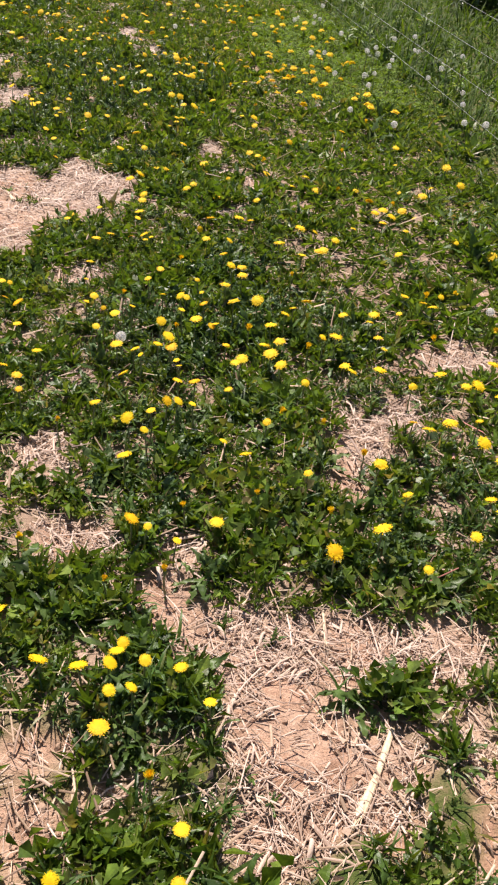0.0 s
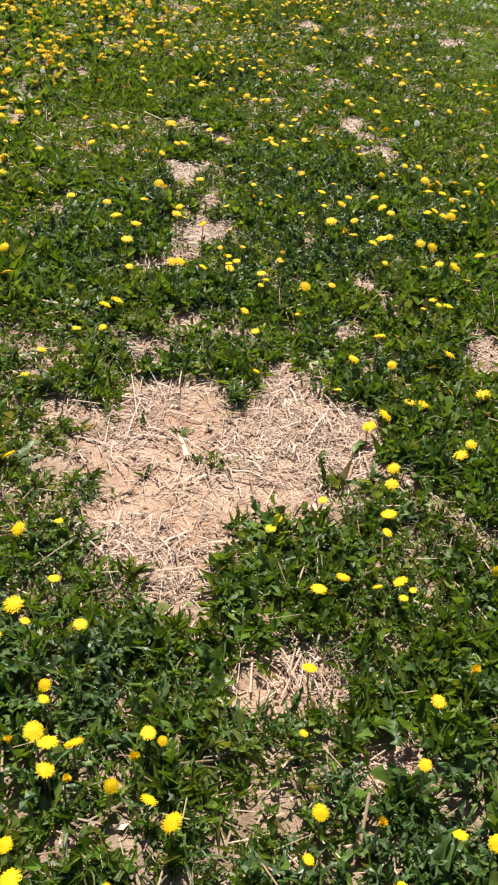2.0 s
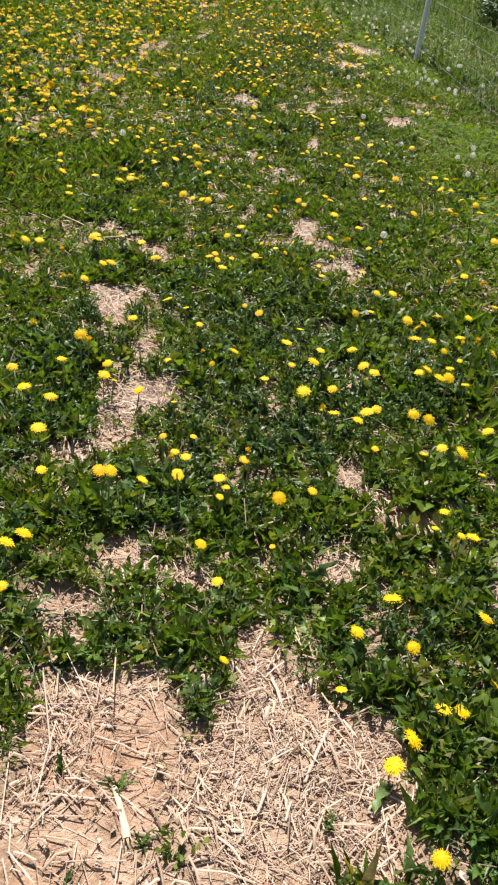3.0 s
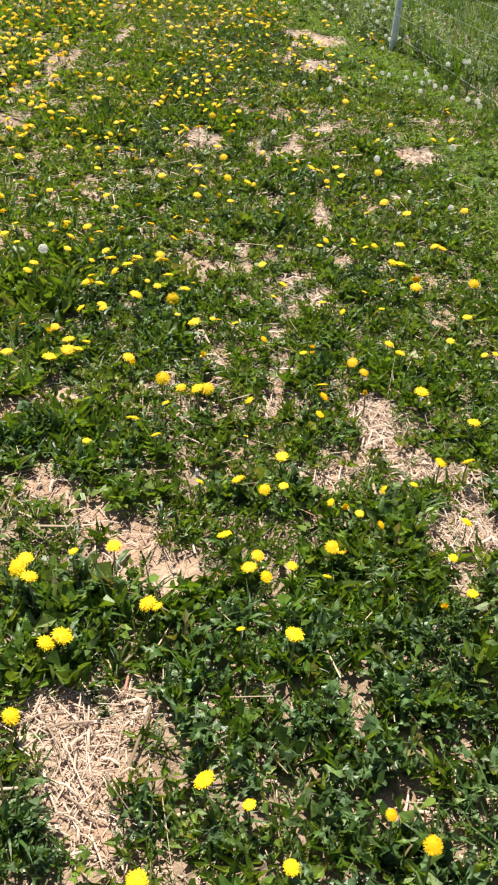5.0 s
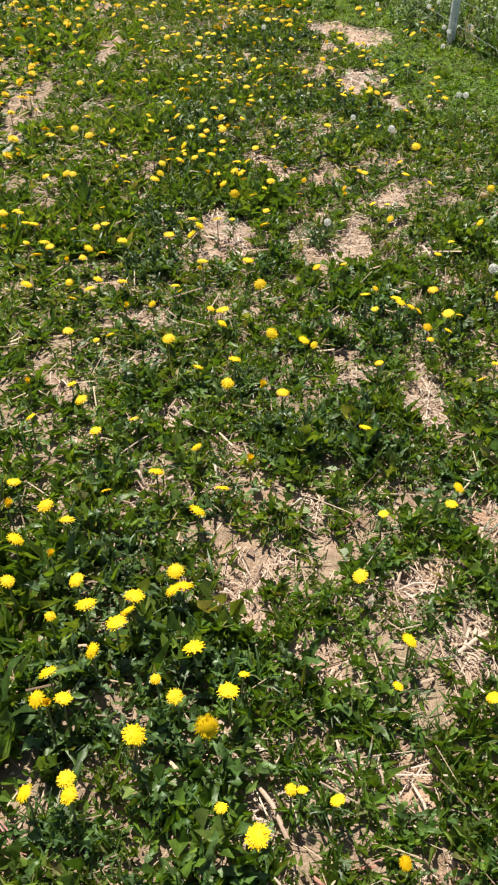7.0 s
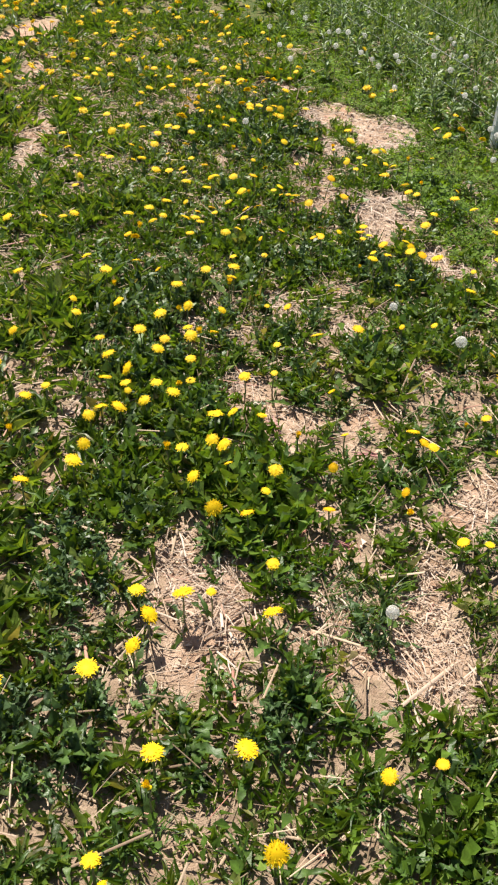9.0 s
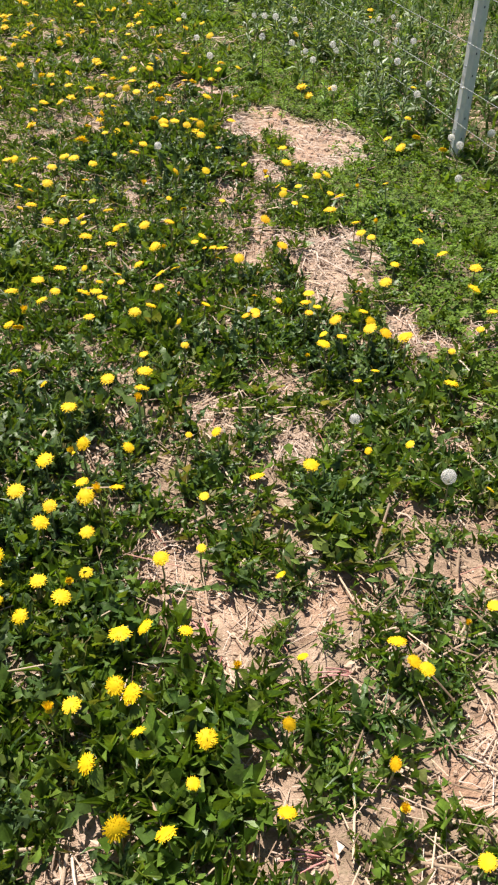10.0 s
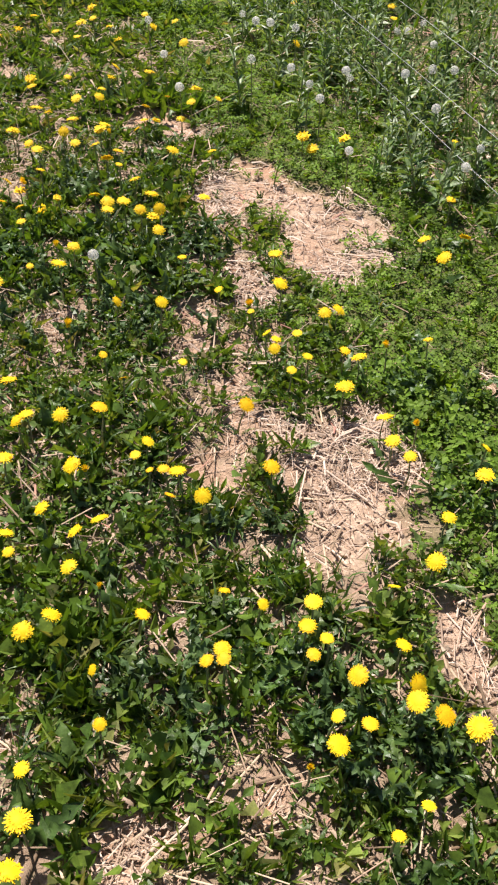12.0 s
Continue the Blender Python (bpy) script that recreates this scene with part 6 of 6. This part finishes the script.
CLOCK_AT += [
    (0.35, 11.71, 0.18), (0.31, 10.53, 0.18), (0.11, 10.95, 0.18), (0.17, 10.89, 0.18), (0.26, 10.59, 0.18), (0.15, 7.91, 0.16),
    (0.13, 8.34, 0.16), (0.24, 8.44, 0.16), (-2.61, 6.75, 0.16), (-0.38, 6.66, 0.14), (0.89, 5.44, 0.16), (0.96, 5.71, 0.16),
    (0.93, 4.63, 0.16), (1.32, 4.68, 0.18), (1.45, 4.71, 0.18), (1.41, 5.12, 0.18), (1.30, 5.67, 0.18), (1.34, 6.43, 0.18),
    (0.98, 2.60, 0.12), (1.14, 6.15, 0.16), (0.86, 6.91, 0.16), (1.44, 7.00, 0.18), (1.67, 6.35, 0.18), (0.72, 4.90, 0.15),
]
for x, y, high in CLOCK_AT:
    dandelion_clock(x, y, high)
for i in range(80):
    y = float(rng.uniform(5.0, 18.5))
    x = float(fence_x(y)) - 0.25 + float(rng.normal(0.0, 0.33))
    inside_view = 11.5 < y < 14.2 and x < fence_x(y)
    if inside_view or (abs(x - FENCE_AT[0]) < 0.1 and abs(y - FENCE_AT[1]) < 0.2):
        continue
    dandelion_clock(x, y, float(rng.uniform(0.13, 0.26)), False)


# ---- larger dry stalks lying on the soil ----
def dry_stalk(x0, y0, x1, y1, wide, lift=0.006):
    """A split dry stalk, its sheath frayed towards one end."""
    root = tagged(new("dry_stalk"), "pale dry split plant stalk lying on the soil", "dry stalk", "dry stalks")
    l = math.hypot(x1 - x0, y1 - y0)
    z = float(surface((x0 + x1) / 2, (y0 + y1) / 2)) + lift
    root.matrix_world = pose(x0, y0, z, 0, 0, math.degrees(math.atan2(y1 - y0, x1 - x0)) - 90)
    bm = bmesh.new()
    rows, sides, prev = 12, 8, None
    r = random.Random(int(abs(x0 * 977 + y0 * 131)))
    for i in range(rows):
        f = i / (rows - 1)
        w = wide * (0.5 - 0.22 * f) * (1 + 0.12 * math.sin(9 * f)) * r.uniform(0.92, 1.08)
        off = 0.02 * l * math.sin(f * 3.0)
        ring = [bm.verts.new((off + w * math.cos(2 * math.pi * k / sides), f * l, 0.45 * w * math.sin(2 * math.pi * k / sides) + r.uniform(-1, 1) * 0.0006)) for k in range(sides)]
        if prev:
            for k in range(sides):
                bm.faces.new((prev[k], prev[(k + 1) % sides], ring[(k + 1) % sides], ring[k]))
        else:
            bm.faces.new(ring[::-1])
        prev = ring
    bm.faces.new(prev)
    me = bpy.data.meshes.new("stalk")
    bm.to_mesh(me)
    bm.free()
    me.materials.append(mat_stalk)
    part("stalk", me, root)
    fr = Heap()
    n = 5
    at = np.stack([rng.uniform(-0.35, 0.35, n) * wide, np.full(n, 0.02 * l), rng.uniform(0, 0.002, n)], -1)
    fr.scatter(RODS, at, spin(rng.normal(math.pi, 0.18, n), np.zeros(n), np.zeros(n)), np.stack([np.full(n, wide * 0.13), rng.uniform(0.12, 0.22, n) * l, np.full(n, wide * 0.1)], -1))
    part("frayed_end", mesh_np("frayed_end", np.concatenate(fr.v), np.concatenate(fr.t), mat_stalk), root)


for x0, y0, x1, y1, wide in ((0.33, 0.80, 0.42, 0.99, 0.018), (0.30, 1.19, 0.29, 1.44, 0.006), (0.15, 0.82, 0.09, 0.87, 0.005), (-0.89, 3.57, -0.94, 3.67, 0.016),
                             (-0.74, 11.97, -0.77, 12.14, 0.010), (-0.75, 12.20, -0.52, 12.17, 0.006), (-1.11, 5.40, -1.10, 5.55, 0.007), (-1.14, 5.42, -1.17, 5.48, 0.006)):
    dry_stalk(x0, y0, x1, y1, wide)


# ---- larger clods of dry soil ----
def soil_clod(x, y, size):
    bm = bmesh.new()
    bmesh.ops.create_icosphere(bm, subdivisions=2, radius=size)
    r = random.Random(int(abs(x * 7919 + y * 104729)))
    for p in bm.verts:
        n = p.co.normalized()
        p.co *= 0.85 + 0.35 * math.sin(5 * n.x + 9 * y) * math.cos(4 * n.y + 7 * x) + r.uniform(-0.07, 0.07)
        p.co.z *= 0.6
    me = bpy.data.meshes.new("soil_clod")
    bm.to_mesh(me)
    bm.free()
    me.materials.append(mat_clod)
    ob = new("soil_clod", me)
    ob.matrix_world = pose(x, y, float(surface(x, y)) + size * 0.15, r.uniform(-20, 20), r.uniform(-20, 20), r.uniform(0, 360))
    tagged(ob, "lump of dry tan soil lying on a bare patch", "clod", "clods of soil")


for x, y, size in ((-0.54, 13.62, 0.022), (-0.47, 13.59, 0.018), (-0.46, 13.45, 0.013), (-0.41, 13.32, 0.015), (-0.59, 13.74, 0.012), (-0.62, 12.06, 0.022), (-0.66, 12.03, 0.016), (-0.57, 12.10, 0.014), (-0.56, 12.03, 0.018), (-1.59, 5.82, 0.026), (-1.56, 5.87, 0.016), (-1.52, 5.90, 0.013), (-0.71, 3.65, 0.014), (-0.63, 3.78, 0.016), (-0.53, 3.85, 0.012), (-1.23, 10.84, 0.013), (-0.93, 10.69, 0.016), (-0.92, 10.54, 0.017)):
    soil_clod(x, y, size)


# ---- reddish dock stems and a white scrap ----
mat_red = plain("reddish_stem", [(0.3, (0.36, 0.13, 0.12)), (0.7, (0.58, 0.30, 0.27))], 0.5, 0.3, 150.0)
mat_scrap = plain("white_scrap", [(0.3, (0.72, 0.71, 0.72)), (0.7, (0.82, 0.81, 0.82))], 0.7, 0.3, 90.0)


def red_stalks(x, y, turn):
    root = tagged(new("reddish_stalks"), "small bundle of pinkish red dry stalks in the grass", "dry stalk", "reddish stalks")
    root.matrix_world = pose(x, y, float(surface(x, y)) + 0.012, 0, 0, turn)
    me = mesh_np("stalk", *rod_shape(6, 0.8, 0.9), mat_red)
    for k in range(4):
        part("stalk", me, root).matrix_local = pose(0.004 * k - 0.006, float(rng.normal(0, 0.004)), 0.002 * (k % 2), float(rng.normal(14, 5)), 0, float(rng.normal(0, 9))) @ Matrix.Diagonal((0.0035, 0.055 + 0.012 * (k % 3), 0.0035, 1))


for x, y, turn in ((-1.77, 7.44, 60), (-1.53, 7.81, 130), (-1.20, 10.62, 20), (-1.60, 8.14, 100), (-1.67, 10.04, 10), (-1.58, 8.11, 140), (-0.93, 10.52, 95), (-1.05, 10.18, 100)):
    red_stalks(x, y, turn)


def scrap(x, y):
    """A small curled white scrap caught upright in the leaves."""
    v, t = [], quads(5, 4)
    for r in range(5):
        for c in range(4):
            a = (c - 1.5) * 0.7
            w = 0.0055 * (1 - 0.12 * abs(r - 2))
            v.append((w * math.sin(a), 0.004 * math.cos(a) + 0.002 * r, 0.006 * r))
    ob = new("white_scrap", mesh_np("white_scrap", np.array(v), np.array(t), mat_scrap))
    ob.modifiers.new("thickness", "SOLIDIFY").thickness = 0.0006
    ob.matrix_world = pose(x, y, float(surface(x, y)) + 0.012, -12, 8, 20)
    tagged(ob, "small curled white scrap caught among the leaves", "litter")


scrap(-1.30, 6.67)


# ---- the meadow going on round the strip, thinning outwards ----
def past_strip(x, y):
    """Metres from the closely grown strip: 0 within it."""
    side = np.maximum(lane(y) - 0.9 - 0.28 * y - x, x - lane(y) - 1.5 - 0.28 * y)
    return np.maximum(np.maximum(side, 0.35 - y), y - 21.0)


edge = Heap()
x, y = places(-9.0, 5.5, -2.5, 24.0, 130, lambda x, y: (past_strip(x, y) > 0) * np.exp(-np.maximum(past_strip(x, y), 0) / 1.1) * (0.5 + 0.7 * wave(x, y, 0.5)))
plantlets(edge, SLIVERS, x, y, 6, 0.11, 0.62, 0.008, 1.7)
edge.thing("meadow_edge", mat_cover, "green meadow leaves thinning out round the flowering strip", "plants", smooth=False)
